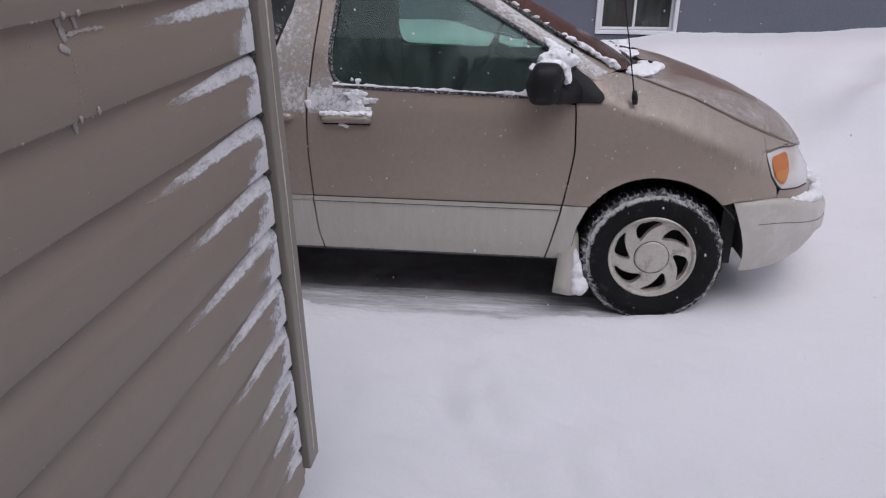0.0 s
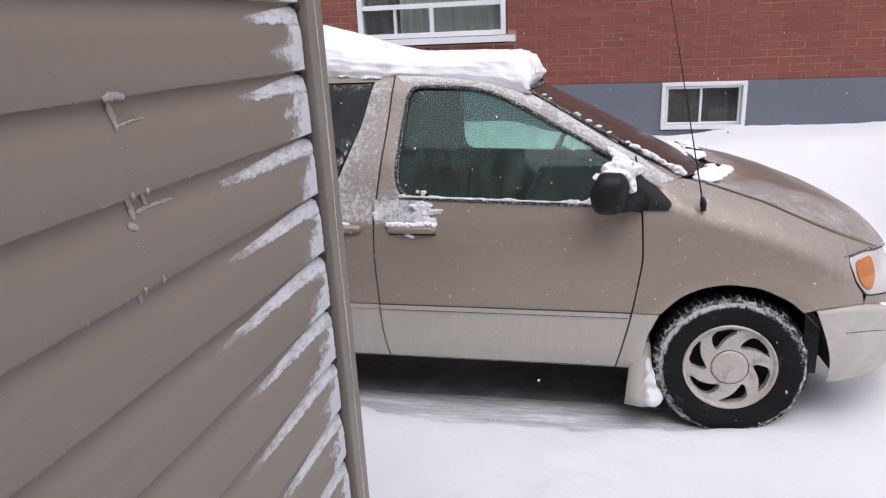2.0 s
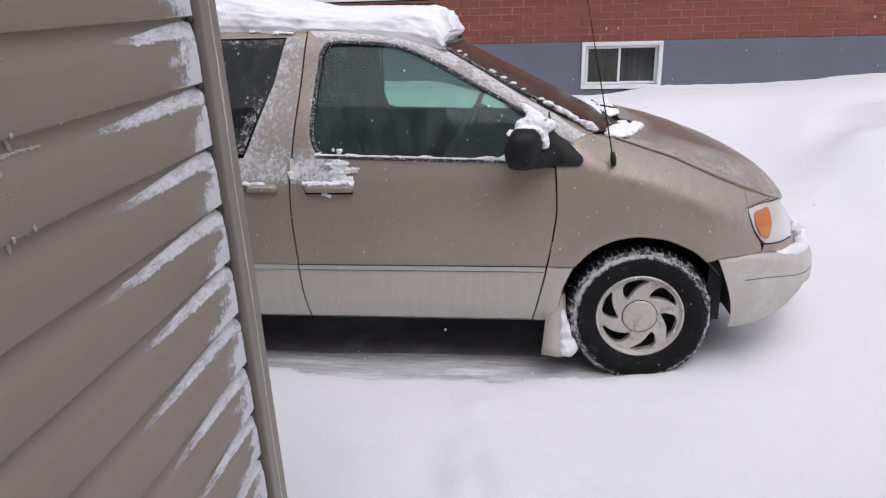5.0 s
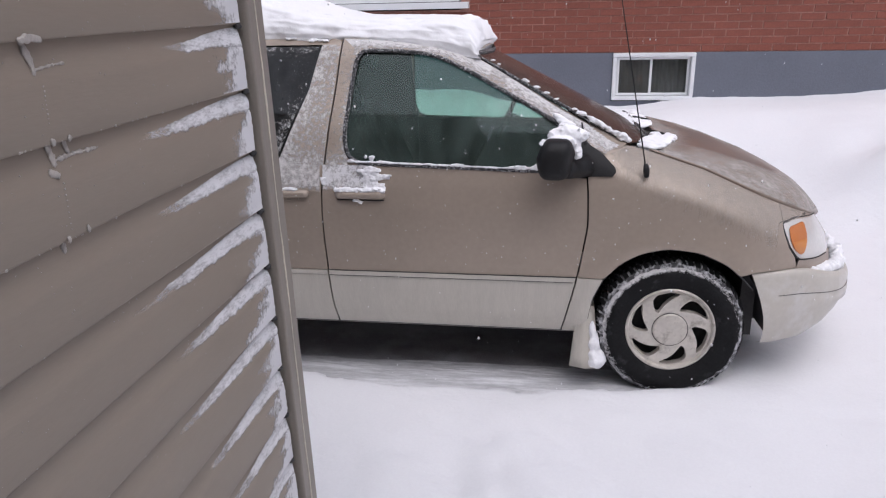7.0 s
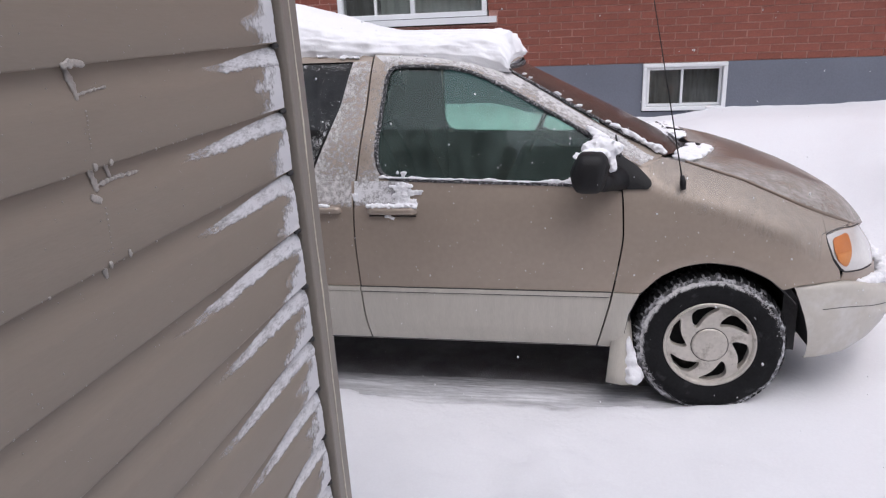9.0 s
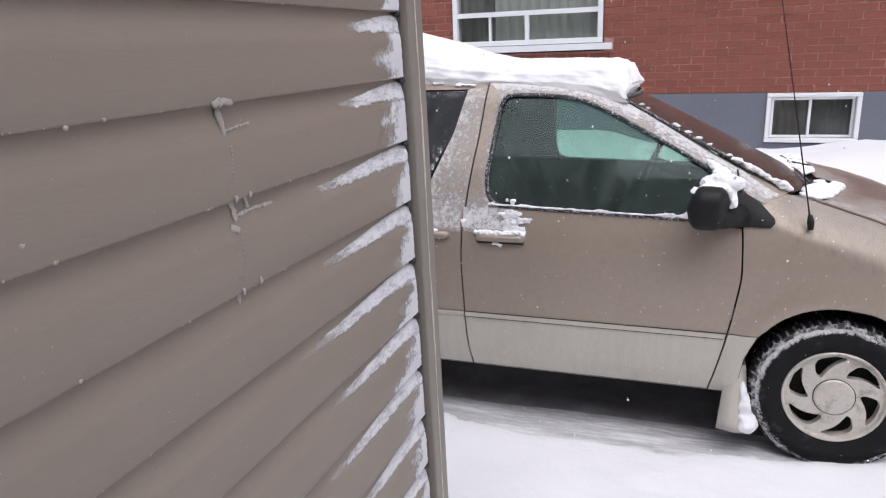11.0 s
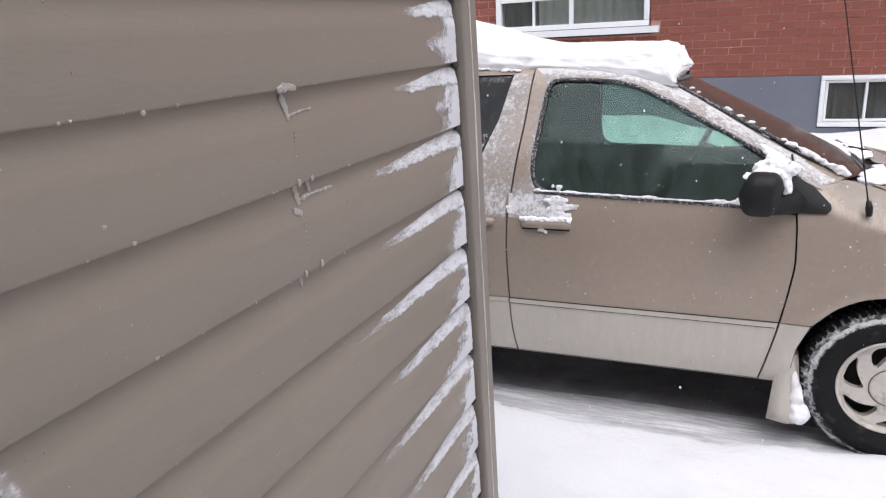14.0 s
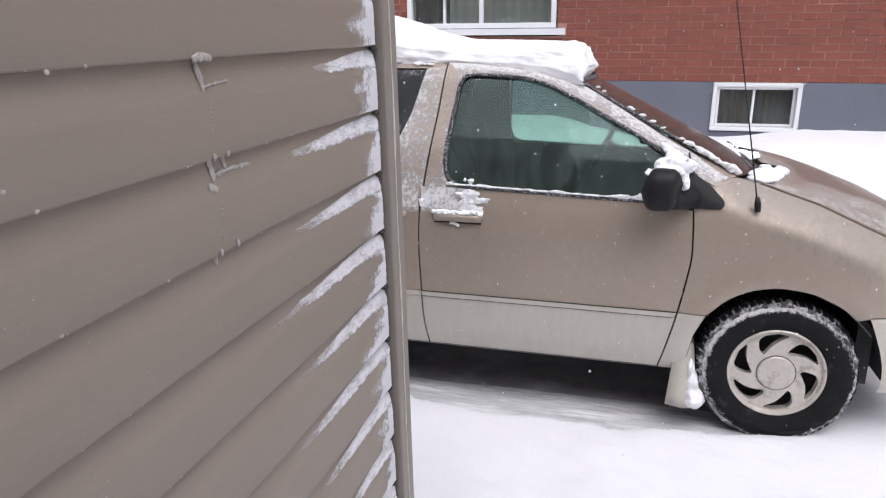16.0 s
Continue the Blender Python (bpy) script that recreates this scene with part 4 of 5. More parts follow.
# wheels
def wheel(u, v, far):
    R, HZ = 0.325, 0.318
    hub = new("wheel")
    hub.parent = van
    hub.location = (u, v, HZ)
    if far:
        hub.rotation_euler = (0, 0, math.pi)
    tagged(hub, "snow-packed tyre on a six-slot alloy wheel")

    def ring(pts, n=72, a0=0.0):
        return [[(r * math.cos(t), y, r * math.sin(t)) for r, y in pts] for t in np.linspace(0, 2 * math.pi, n + 1)]
    bm = bmesh.new()
    prof = [(0.184, 0.03), (0.190, 0.012), (0.199, 0.003), (0.225, -0.006), (0.25, -0.010), (0.275, -0.006), (0.292, 0.004), (0.303, 0.016), (0.309, 0.028), (0.312, 0.06), (0.313, 0.10), (0.312, 0.15), (0.305, 0.18), (0.28, 0.205), (0.2, 0.20)]
    grid(bm, ring(prof))
    bmesh.ops.remove_doubles(bm, verts=bm.verts, dist=1e-5)
    ty = part("tyre", bm, TYRE, hub, "black rubber tyre, damp and dusty")
    bm = bmesh.new()
    rnd = random.Random(5)
    nb = 62
    for k in range(nb):
        for y0, y1, off in ((0.012, 0.052, 0.0), (0.060, 0.098, 0.5), (0.106, 0.145, 0.0), (0.152, 0.185, 0.5)):
            t0 = 2 * math.pi * (k + off + 0.04 * rnd.random()) / nb
            t1 = t0 + 2 * math.pi * 0.66 / nb
            r0, r1 = 0.306, 0.3235 + 0.002 * rnd.random()
            skew = 0.012
            rr = r1 - (0.004 if y0 < 0.02 else 0)
            c = [(r0, t0, y0), (r0, t1, y0), (r0, t1 + skew, y1), (r0, t0 + skew, y1), (rr - (0.009 if y0 < 0.02 else 0), t0, y0), (rr - (0.009 if y0 < 0.02 else 0), t1, y0), (r1, t1 + skew, y1), (r1, t0 + skew, y1)]
            vv = [bm.verts.new((r * math.cos(t), y, r * math.sin(t))) for r, t, y in c]
            for f in ((0, 3, 2, 1), (4, 5, 6, 7), (0, 1, 5, 4), (1, 2, 6, 5), (2, 3, 7, 6), (3, 0, 4, 7)):
                bm.faces.new([vv[i] for i in f])
    tagged(part("tread", bm, TYRE, ty, "winter tread blocks", smooth=False), kind="stuff")
    bm = bmesh.new()
    pk = lambda t, y: 0.009 * max(-0.5, noise.noise(Vector((math.cos(t) * 7, math.sin(t) * 7, y * 30))) + 0.6 * noise.noise(Vector((math.cos(t) * 22, math.sin(t) * 22, y * 60 + 4))) - 0.05)
    grid(bm, [[((r + pk(t, y)) * math.cos(t), y, (r + pk(t, y)) * math.sin(t)) for r, y in ((0.293, 0.002), (0.301, 0.006), (0.3095, 0.013), (0.3155, 0.03), (0.3175, 0.06), (0.318, 0.10), (0.317, 0.15), (0.309, 0.182))] for t in np.linspace(0, 2 * math.pi, 241)])
    part("tread_snow", bm, TREAD_SNOW, ty, "white snow packed between the tread blocks")
    # six swirled slots
    bm = bmesh.new()
    radii = [0.098, 0.103, 0.110, 0.122, 0.136, 0.150, 0.163, 0.172, 0.178, 0.181]
    width = [0.0, 0.16, 0.28, 0.40, 0.50, 0.60, 0.68, 0.66, 0.52, 0.0]
    lean = [0.34, 0.31, 0.27, 0.20, 0.11, 0.02, -0.07, -0.14, -0.19, -0.23]
    face_y = lambda r: 0.012 + 0.012 * ((r - 0.12) / 0.09) ** 2 - 0.006 * math.exp(-(r / 0.09) ** 4)
    for s in range(6):
        t0 = math.pi / 3 * s + 0.79
        rows = []
        for r, w, l in zip(radii, width, lean):
            a, b = t0 + l + w / 2, t0 + math.pi / 3 + l - w / 2
            rows.append([(r * math.cos(t), face_y(r), r * math.sin(t)) for t in np.linspace(a, b, 13)])
        grid(bm, rows)
        # walls of the slot
        for sgn in (0, -1):
            grid(bm, [[(p[0], p[1] + d, p[2]) for p in (row[sgn] for row in rows)] for d in (0, 0.004, 0.034)])
    grid(bm, ring([(0.080, face_y(0.080)), (0.098, face_y(0.098))], 72))
    grid(bm, ring([(0.181, face_y(0.181)), (0.187, face_y(0.186)), (0.193, 0.004), (0.199, 0.001), (0.2035, 0.004), (0.204, 0.02), (0.196, 0.04)], 72))
    bmesh.ops.remove_doubles(bm, verts=bm.verts, dist=2e-4)
    al = part("rim", bm, ALLOY, hub, "dull grey alloy with six swirled slots")
    al.data.set_sharp_from_angle(angle=radians(35))
    bm = bmesh.new()
    grid(bm, ring([(0.0005, 0.000), (0.04, 0.0005), (0.070, 0.003), (0.0785, 0.006), (0.0800, 0.014)], 48))
    cap = part("hub_cap", bm, ALLOY, hub, "round alloy hub cap with a plain badge")
    bm = bmesh.new()
    tube(bm, [(0.0155 * math.cos(t), -0.0005, 0.012 * math.sin(t)) for t in np.linspace(0, 2 * math.pi, 25)], 0.0016, 5)
    tube(bm, [(0.0, -0.0005, -0.011), (0.0, -0.0005, 0.011)], 0.0014, 5)
    part("badge", bm, ALLOY, cap)
    bm = bmesh.new()
    tube(bm, [(0.081 * math.cos(t), 0.0095, 0.081 * math.sin(t)) for t in np.linspace(0, 2 * math.pi, 49)], 0.0016, 5)
    part("cap_groove", bm, UNDER, cap)
    for ob in (al, cap, *cap.children):
        for v in ob.data.vertices:
            v.co.x, v.co.z = v.co.x * 0.95, v.co.z * 0.95
    rows, covers = [], []
    for t in np.linspace(0, 2 * math.pi, 121):
        radii = np.linspace(0.252, 0.305, 12)
        rows.append([(r * math.cos(t), float(np.interp(r, [0.25, 0.275, 0.292, 0.303, 0.309], [-0.010, -0.006, 0.004, 0.016, 0.028])) - 0.0016, r * math.sin(t)) for r in radii])
        heavy = 0.5 + 0.5 * math.cos(t - 2.2)
        covers.append([(0.17 + 0.52 * heavy) * smoothstep((r - 0.258) / 0.03) for r in radii])
    film("sidewall_frost", rows, covers, FROST, hub, "snow stuck to the tyre shoulder")
    bm = bmesh.new()
    grid(bm, ring([(0.001, 0.11), (0.15, 0.11), (0.188, 0.10), (0.197, 0.045)], 40))
    part("brake", bm, UNDER, hub, "dark brake and rim barrel")


for u in (0.0, -2.9):
    wheel(u, 0.021, False)
    wheel(u, VAN_W - 0.021, True)
# wheel wells, underbody and cabin
for u in (0.0, -2.9):
    for y0, y1 in ((0.035, 0.45), (VAN_W - 0.45, VAN_W - 0.035)):
        bm = bmesh.new()
        rr = [(0.40 * math.cos(t), 0.33 + 0.388 * math.sin(t)) for t in np.linspace(-0.03, math.pi + 0.2, 32)]
        vs = grid(bm, [[(u + x, y, z) for x, z in rr] for y in (y0, y1)])
        bm.faces.new(vs[1] if y0 < 0.5 else vs[0])
        part("wheel_well", bm, UNDER, van, "black wheel-arch liner")
part("floor_pan", boxes((-3.8, -0.42, 0.10, VAN_W - 0.10, 0.27, 0.33)), UNDER, van, "dark underbody", False)
for b in ((-2.5, -0.42, 0.06, 0.09, 0.28, 1.02), (-1.42, -0.42, VAN_W - 0.09, VAN_W - 0.06, 0.28, 1.045), (-2.6, -1.42, VAN_W - 0.10, VAN_W - 0.07, 0.28, 1.09)):
    part("inner_panel", boxes(b), UNDER, van, "dark inner door panel", False)
part("radiator_panel", boxes((0.30, 0.36, 0.1, VAN_W - 0.1, 0.28, 0.6)), UNDER, van, "", False)
part("firewall", boxes((-0.44, -0.40, 0.12, VAN_W - 0.12, 0.3, 0.98)), UNDER, van, "", False)
part("tailgate_panel", boxes((-3.86, -3.80, 0.1, VAN_W - 0.1, 0.3, 1.55)), UNDER, van, "", False)
dash = part("dashboard", boxes((-0.92, -0.24, 0.12, VAN_W - 0.12, 0.62, 1.0)), UNDER, van, "black dashboard", False)
soft(dash, 0.06, 3)


def seat(y, back_only=False):
    bm = boxes((-1.42, -0.92, y - 0.24, y + 0.24, 0.45, 0.62))
    s = soft(part("seat", bm, CLOTH, van, "dark grey cloth seat", False), 0.05, 3)
    bm = bmesh.new()
    grid(bm, [[(-1.36 - 0.26 * a + 0.06 * math.cos(t), y + (0.23 - 0.05 * a) * math.sin(t), 0.58 + 0.62 * a) for t in np.linspace(0, 2 * math.pi, 19)[:-1]] for a in np.linspace(0, 1, 6)], True)
    part("backrest", bm, CLOTH, s)
    part("headrest", lump(bmesh.new(), (-1.66, y, 1.30), (0.05, 0.12, 0.09), 2, 0.05, 2), CLOTH, s)


seat(0.50)
seat(VAN_W - 0.50)
bm = bmesh.new()
c, ax1, ax2 = Vector((-0.80, VAN_W - 0.50, 1.10)), Vector((0, 1, 0)), Vector((0.40, 0, 0.917))
tube(bm, [c + 0.185 * (math.cos(t) * ax1 + math.sin(t) * ax2) for t in np.linspace(0, 2 * math.pi, 41)], 0.015, 8)
tube(bm, [c - 0.18 * ax1, c + 0.18 * ax1], 0.02, 6)
tube(bm, [c, c + Vector((0.25, 0, -0.12))], 0.035, 8)
part("steering_wheel", bm, BLACK, van, "black steering wheel")

# mud flap with packed snow
bm = bmesh.new()
grid(bm, [[(x, y, z) for x, y, z in ((-0.405 - 0.03 * k, 0.055 - 0.05 * k, 0.42 - 0.29 * k), (-0.365 - 0.0 * k, 0.045 - 0.055 * k, 0.42 - 0.295 * k), (-0.33 + 0.03 * k, 0.065 - 0.05 * k, 0.40 - 0.28 * k), (-0.33 + 0.03 * k, 0.22 - 0.05 * k, 0.40 - 0.28 * k))] for k in np.linspace(0, 1, 8)])
flap = part("mud_flap", bm, CLAD, van, "beige mud flap with packed snow")
mod = flap.modifiers.new("solid", "SOLIDIFY")
mod.thickness = 0.012
bm = bmesh.new()
for x, y, z, a, b, c in ((-0.318, 0.035, 0.160, 0.052, 0.05, 0.05), (-0.328, 0.045, 0.225, 0.030, 0.045, 0.06), (-0.338, 0.05, 0.29, 0.018, 0.035, 0.05)):
    lump(bm, (x, y, z), (a, b, c), z * 40, 0.3, 3)
melt(part("flap_snow", bm, SNOW_SOFT, flap, "white packed snow"), 0.006, 3)

# ---- snow lying on the van ----
bm = bmesh.new()
rows = []
# section of the slab from its broken edge to its middle: inwards, upwards
SLAB_T = [0.0, 0.06, 0.20, 0.34, 0.46, 0.60, 0.78, 1.0]
SLAB_IN = [0.05, 0.012, 0.0, 0.012, 0.045, 0.12, 0.30, 0.635]
SLAB_UP = [0.0, 0.03, 0.25, 0.50, 0.68, 0.84, 0.96, 1.0]
us = np.r_[-0.885, -0.888, -0.893, -0.903, np.arange(-0.92, -3.75, -0.02), -3.76, -3.77]
for i, u in enumerate(us):
    top = float(np.interp(u, [-3.77, -3.7, -2.6, -2.1, -1.9, -1.72, -1.5, -1.07, -0.98, -0.92, -0.885], [1.70, 1.86, 1.89, 1.868, 1.815, 1.748, 1.703, 1.694, 1.688, 1.668, 1.57]))
    base = float(np.interp(u, [-1.5, -1.2, -1.05, -0.9, -0.8], [1.583, 1.568, 1.548, 1.505, 1.497]))
    row = []
    for t in np.linspace(-1, 1, 161):
        e = 1 - abs(t)
        inw = float(np.interp(e, SLAB_T, SLAB_IN))
        w = math.copysign(VAN_W / 2 - 0.272 - inw, t)
        row.append(Vector((u, VAN_W / 2 + w, base - 0.030 + (top - base + 0.016) * float(np.interp(e, SLAB_T, SLAB_UP)))))
    rows.append(row)
for row in rows:
    for p in row:
        n1 = noise.fractal(p * 5.5, 1.0, 2.0, 4)
        n2 = noise.noise(p * 24)
        k = 0.024 if p.y < 0.40 or p.x > -1.0 else 0.008
        n3 = noise.noise(p * 60)
        p.y -= (k * n1 + 0.009 * n2 + 0.004 * n3) * (1 if p.y < VAN_W / 2 else -1)
        p.z += 0.4 * k * n1 + 0.003 * n2
        p.x += (0.035 * n1 + 0.014 * n2 + 0.004 * n3) if p.x > -1.0 else 0.0
vs = grid(bm, rows)
bm.faces.new(vs[0]), bm.faces.new(vs[-1][::-1])
ob = part("roof_snow", bm, SNOW_LIT, None, "thick broken-edged slab of snow on the van roof", category="snow")
ob.matrix_world = van.matrix_world


def clump(name, label, spots, seed, mat=SNOW_SOFT, rough=0.32, kids=9, voxel=0.004, turns=3):
    """Stuck snow built of uneven lumps grown into one another."""
    bm = bmesh.new()
    grain = random.Random(seed)
    for i, (x, y, z, a, b, c) in enumerate(spots):
        lump(bm, (x, y, z), (a * 0.75, b * 0.75, c * 0.75), seed + i * 1.37, rough * 1.7, 2)
        for k in range(kids):
            d = Vector((grain.uniform(-1, 1), grain.uniform(-1, 1), grain.uniform(-1, 1))).normalized() * grain.uniform(0.45, 0.95)
            g = grain.uniform(0.14, 0.42)
            lump(bm, (x + d.x * a, y + d.y * b, z + d.z * c), (a * g, b * g, c * g), seed + i + k, 0.4, 1)
    ob = part(name, bm, mat, None, label, category="snow", kind="stuff")
    ob.matrix_world = van.matrix_world
    return melt(ob, voxel, turns)


rnd = random.Random(11)


def on_side(u, z, lift=0.0):
    return body(u, z) + lift


spots = [(-1.475 + 0.02 * i, on_side(-1.4, 0.94, -0.012), 0.932 + 0.006 * rnd.random(), 0.022, 0.018, 0.013) for i in range(11)]
spots += [(rnd.gauss(-1.325, 0.022), on_side(-1.3, 0.97, 0.0), max(0.938, min(1.02, rnd.gauss(0.972, 0.028))), 0.018 + 0.014 * rnd.random(), 0.010, 0.009 + 0.012 * rnd.random()) for _ in range(44)]
spots += [(-1.395, on_side(-1.4, 0.88, -0.006), 0.889, 0.02, 0.012, 0.013), (-1.375, on_side(-1.4, 0.88, -0.006), 0.880, 0.013, 0.01, 0.01)]
spots += [(-1.55 + 0.012 * rnd.random(), on_side(-1.55, 0.97, -0.002), 0.955 + 0.03 * rnd.random(), 0.014, 0.01, 0.014) for _ in range(4)]
clump("handle_snow", "lumpy snow caked over the front door handle", spots, 3, voxel=0.003, turns=1)
spots = [(-1.755 + 0.02 * i, on_side(-1.7, 0.94, -0.010), 0.930 + 0.008 * rnd.random(), 0.018, 0.014, 0.012) for i in range(5)]
clump("handle_snow", "snow caked over the sliding door handle", spots, 5)
spots = []
for i in range(70):
    u = -1.43 + 0.86 * (i + rnd.random()) / 70
    big = 1.0 + 1.2 * smoothstep((u + 0.75) / 0.08) * smoothstep((-0.58 - u) / 0.03) + 0.8 * (rnd.random() < 0.08)
    spots.append((u, on_side(u, sill_z(u), -0.006), sill_z(u) + 0.001 + 0.003 * big, 0.010 + 0.016 * rnd.random(), 0.008, (0.0028 + 0.0042 * rnd.random()) * big))
spots += [(-1.36 + 0.05 * rnd.random(), on_side(-1.33, 1.07, -0.006), 1.066 + 0.012 * rnd.random(), 0.011, 0.009, 0.010) for _ in range(7)]
clump("sill_snow", "thin ragged line of snow along the window sill", spots, 7, voxel=0.003, turns=2)
spots = [(-0.578 + 0.013 * i, -0.12 + 0.02 * rnd.random(), 1.155 + 0.028 * math.sin(math.pi * min(1, (i + 1) / 12)), 0.022, 0.045, 0.010 + 0.0008 * i) for i in range(10)]
spots += [(-0.535 + 0.011 * i, -0.04 - 0.03 * rnd.random(), 1.188 + 0.018 * math.sin(math.pi * i / 10), 0.038, 0.042, 0.031) for i in range(11)]
spots += [(-0.462 + 0.004 * i + 0.004 * rnd.random(), -0.06 - 0.012 * rnd.random(), 1.190 - 0.015 * i, 0.046 - 0.0035 * i, 0.036, 0.028) for i in range(6)]
spots += [(-0.475 - 0.012 * i, 0.03 + 0.012 * i, 1.215 + 0.009 * i, 0.040 - 0.004 * i, 0.028, 0.022 - 0.002 * i) for i in range(5)]
clump("mirror_snow", "soft snow heaped between door mirror and pillar", spots, 13, SNOW_LIT, 0.2, 4, turns=2)
spots = []
for i in range(46):
    a = i / 45
    u, z, y = -0.88 + 0.66 * a, 1.494 - 0.372 * a, 0.324 - 0.150 * a
    k = 0.0025 + 0.011 * smoothstep((a - 0.62) / 0.1) * (rnd.random() < 0.75) + 0.009 * rnd.random() * (rnd.random() < 0.3)
    if k > 0.007:
        spots.append((u + 0.01 * rnd.random(), y + 0.008 * rnd.random(), z + 0.006 + 0.4 * k, 0.012 + k * (0.3 + rnd.random()), 0.010 + k, k))
clump("pillar_snow", "snow caught along the windscreen pillar", spots, 17, SNOW_SOFT, 0.2, 3)
spots = [(-0.15 + 0.085 * rnd.random() + 0.014 * j, 0.20 + 0.05 * j + 0.04 * rnd.random(), 1.092 + 0.014 * rnd.random(), 0.032 + 0.022 * rnd.random(), 0.04, 0.018) for j in range(8) for _ in range(7)]
spots += [(-0.13 + 0.11 * rnd.random(), 0.95 + 0.72 * rnd.random(), 1.09 + 0.012 * rnd.random(), 0.045, 0.05, 0.020) for _ in range(60)]
clump("cowl_snow", "soft snow heaped at the windscreen foot", spots, 19, SNOW_LIT, 0.16, 2, turns=2)
spots = []
for i in range(46):
    x, y = plan[int(12 + i * 0.8)]
    heap = smoothstep((x - 0.62) / 0.15)
    spots.append((x - 0.055 + 0.02 * heap - 0.02 * rnd.random(), y + 0.03, 0.585 - 0.075 * smoothstep((x - 0.5) / 0.4) + 0.012 * rnd.random() + 0.012 * heap, 0.042, 0.035, 0.010 + 0.012 * rnd.random() + 0.022 * heap))
clump("bumper_snow", "rough snow lying on the bumper top", spots, 23, SNOW_SOFT, 0.25, 2, voxel=0.006, turns=3)
spots = []
for i in range(170):
    u = -2.0 + 1.12 * rnd.random()
    d = noise.noise(Vector((u * 9, 2.0, 0))) + 0.5 * noise.noise(Vector((u * 31, 5.0, 0)))
    if d < -0.05:
        continue
    y = float(np.interp(u, [-2.0, -1.48, -1.2, -0.9], [0.284, 0.274, 0.299, 0.321])) + rnd.uniform(-0.022, 0.02)
    z = float(np.interp(u, [-2.0, -1.48, -1.2, -1.05, -0.9], [1.584, 1.574, 1.560, 1.540, 1.493])) - 0.45 * max(0, 0.284 - y)
    q = (0.3 + 0.7 * d) * rnd.uniform(0.5, 1.2)
    spots.append((u, y, z, 0.018 * q + 0.004, 0.011 * q + 0.003, 0.010 * q + 0.002))
clump("roof_edge_snow", "crumbs of snow along the roof edge", spots, 29, voxel=0.0035, turns=1)

def side_film(name, label, u0, u1, z0, z1, cover, mat, nu=40, nz=40, line=None):
    rows, covers = [], []
    for z in np.linspace(z0, z1, nz):
        a, b = (u0, u1) if line is None else line(z)
        us = np.linspace(a, b, nu)
        rows.append([(u, body(u, z) - 0.0016, z) for u in us])
        covers.append([cover(u, z) for u in us])
    return film(name, rows, covers, mat, van, label)


along = lambda line, z: float(np.interp(z, np.array(line)[:, 1], np.array(line)[:, 0]))
SLANT = [(-1.76, 1.043), (-1.735, 1.09), (-1.625, 1.355), (-1.578, 1.548)]
side_film("pillar_frost", "frost blown over the slanted pillar", 0, 0, 1.040, 1.548, lambda u, z: 0.44 + 0.10 * smoothstep((along(SLANT, z) + 0.09 - u) / 0.08) + 0.12 * smoothstep((1.12 - z) / 0.1), FROST, 24, 50, lambda z: (along(SLANT, z), along(RSEAM, z) - 0.005))
side_film("pillar_frost", "frost blown over the door pillar", 0, 0, 1.040, 1.54, lambda u, z: 0.30 + 0.16 * smoothstep((u - along(WIN[1:7], z) + 0.05) / 0.05) + 0.2 * smoothstep((1.13 - z) / 0.09), FROST, 18, 50, lambda z: (along(RSEAM, z) + 0.005, max(-1.448, along(WIN[1:7], z)) - 0.008))
side_film("door_frost", "patch of frost round the door handle", -1.547, -1.18, 0.90, 1.041, lambda u, z: 0.60 * smoothstep((-1.23 - u) / 0.12) * smoothstep((z - 0.905) / 0.05), RIME, 50, 24)
side_film("door_frost", "frost below the sliding door window", -2.1, -1.56, 0.89, 1.041, lambda u, z: 0.16 + 0.42 * smoothstep((z - 0.90) / 0.06), FROST, 50, 24)
side_film("glass_frost", "frost flecks on the privacy glass", 0, 0, 1.06, 1.54, lambda u, z: 0.20 + 0.20 * smoothstep((u - along(SLANT, z) + 0.13) / 0.12) * smoothstep((1.40 - z) / 0.2) + 0.15 * smoothstep((z - 1.50) / 0.03), FROST, 30, 40, lambda z: (along(SLANT, z) - 0.35, along(SLANT, z) - 0.012))
rows, covers = [], []
for b in np.linspace(0, 1, 24):
    row = []
    for u in np.linspace(-0.36, 0.58, 60):
        z = seam_z(u) - 0.006 - 0.22 * b
        if u < -0.2:
            z = min(z, float(np.interp(u, [-0.36, -0.31, -0.219], [1.10, 1.09, 1.115])))
        if z < 0.80 and u > 0.42:
            z = max(z, 0.812)
        row.append((u, body(u, z) - 0.0016, z))
    rows.append(row)
    covers.append([0.66 * (1 - b ** 2.5) * smoothstep((u + 0.40) / 0.2) for u in np.linspace(-0.36, 0.58, 60)])
film("fender_frost", rows, covers, RUNS_DRY, van, "dull frost bloom on the fender top")
rows, covers = [], []
for a in np.linspace(0.01, 0.985, 50):
    rows.append([hood_point(a, w) + Vector((0, 0, 0.0018)) for w in np.linspace(-0.985, 0.985, 60)])
    covers.append([0.54 * max(smoothstep((abs(w) - 0.56 + 0.35 * a) / 0.45), 1 - smoothstep((a - 0.05) / 0.22), 0.45 * smoothstep((a - 0.8) / 0.2)) + 0.02 for w in np.linspace(-0.985, 0.985, 60)])
film("bonnet_frost", rows, covers, HAZE, van, "thin frost round a melted patch on the bonnet")
rail = [(-1.48, 1.572, 0.30), (-1.35, 1.566, 0.315), (-1.2, 1.558, 0.33), (-1.05, 1.538, 0.34), (-0.906, 1.492, 0.345), (-0.739, 1.402, 0.325), (-0.536, 1.283, 0.275), (-0.363, 1.188, 0.225), (-0.235, 1.124, 0.18)]
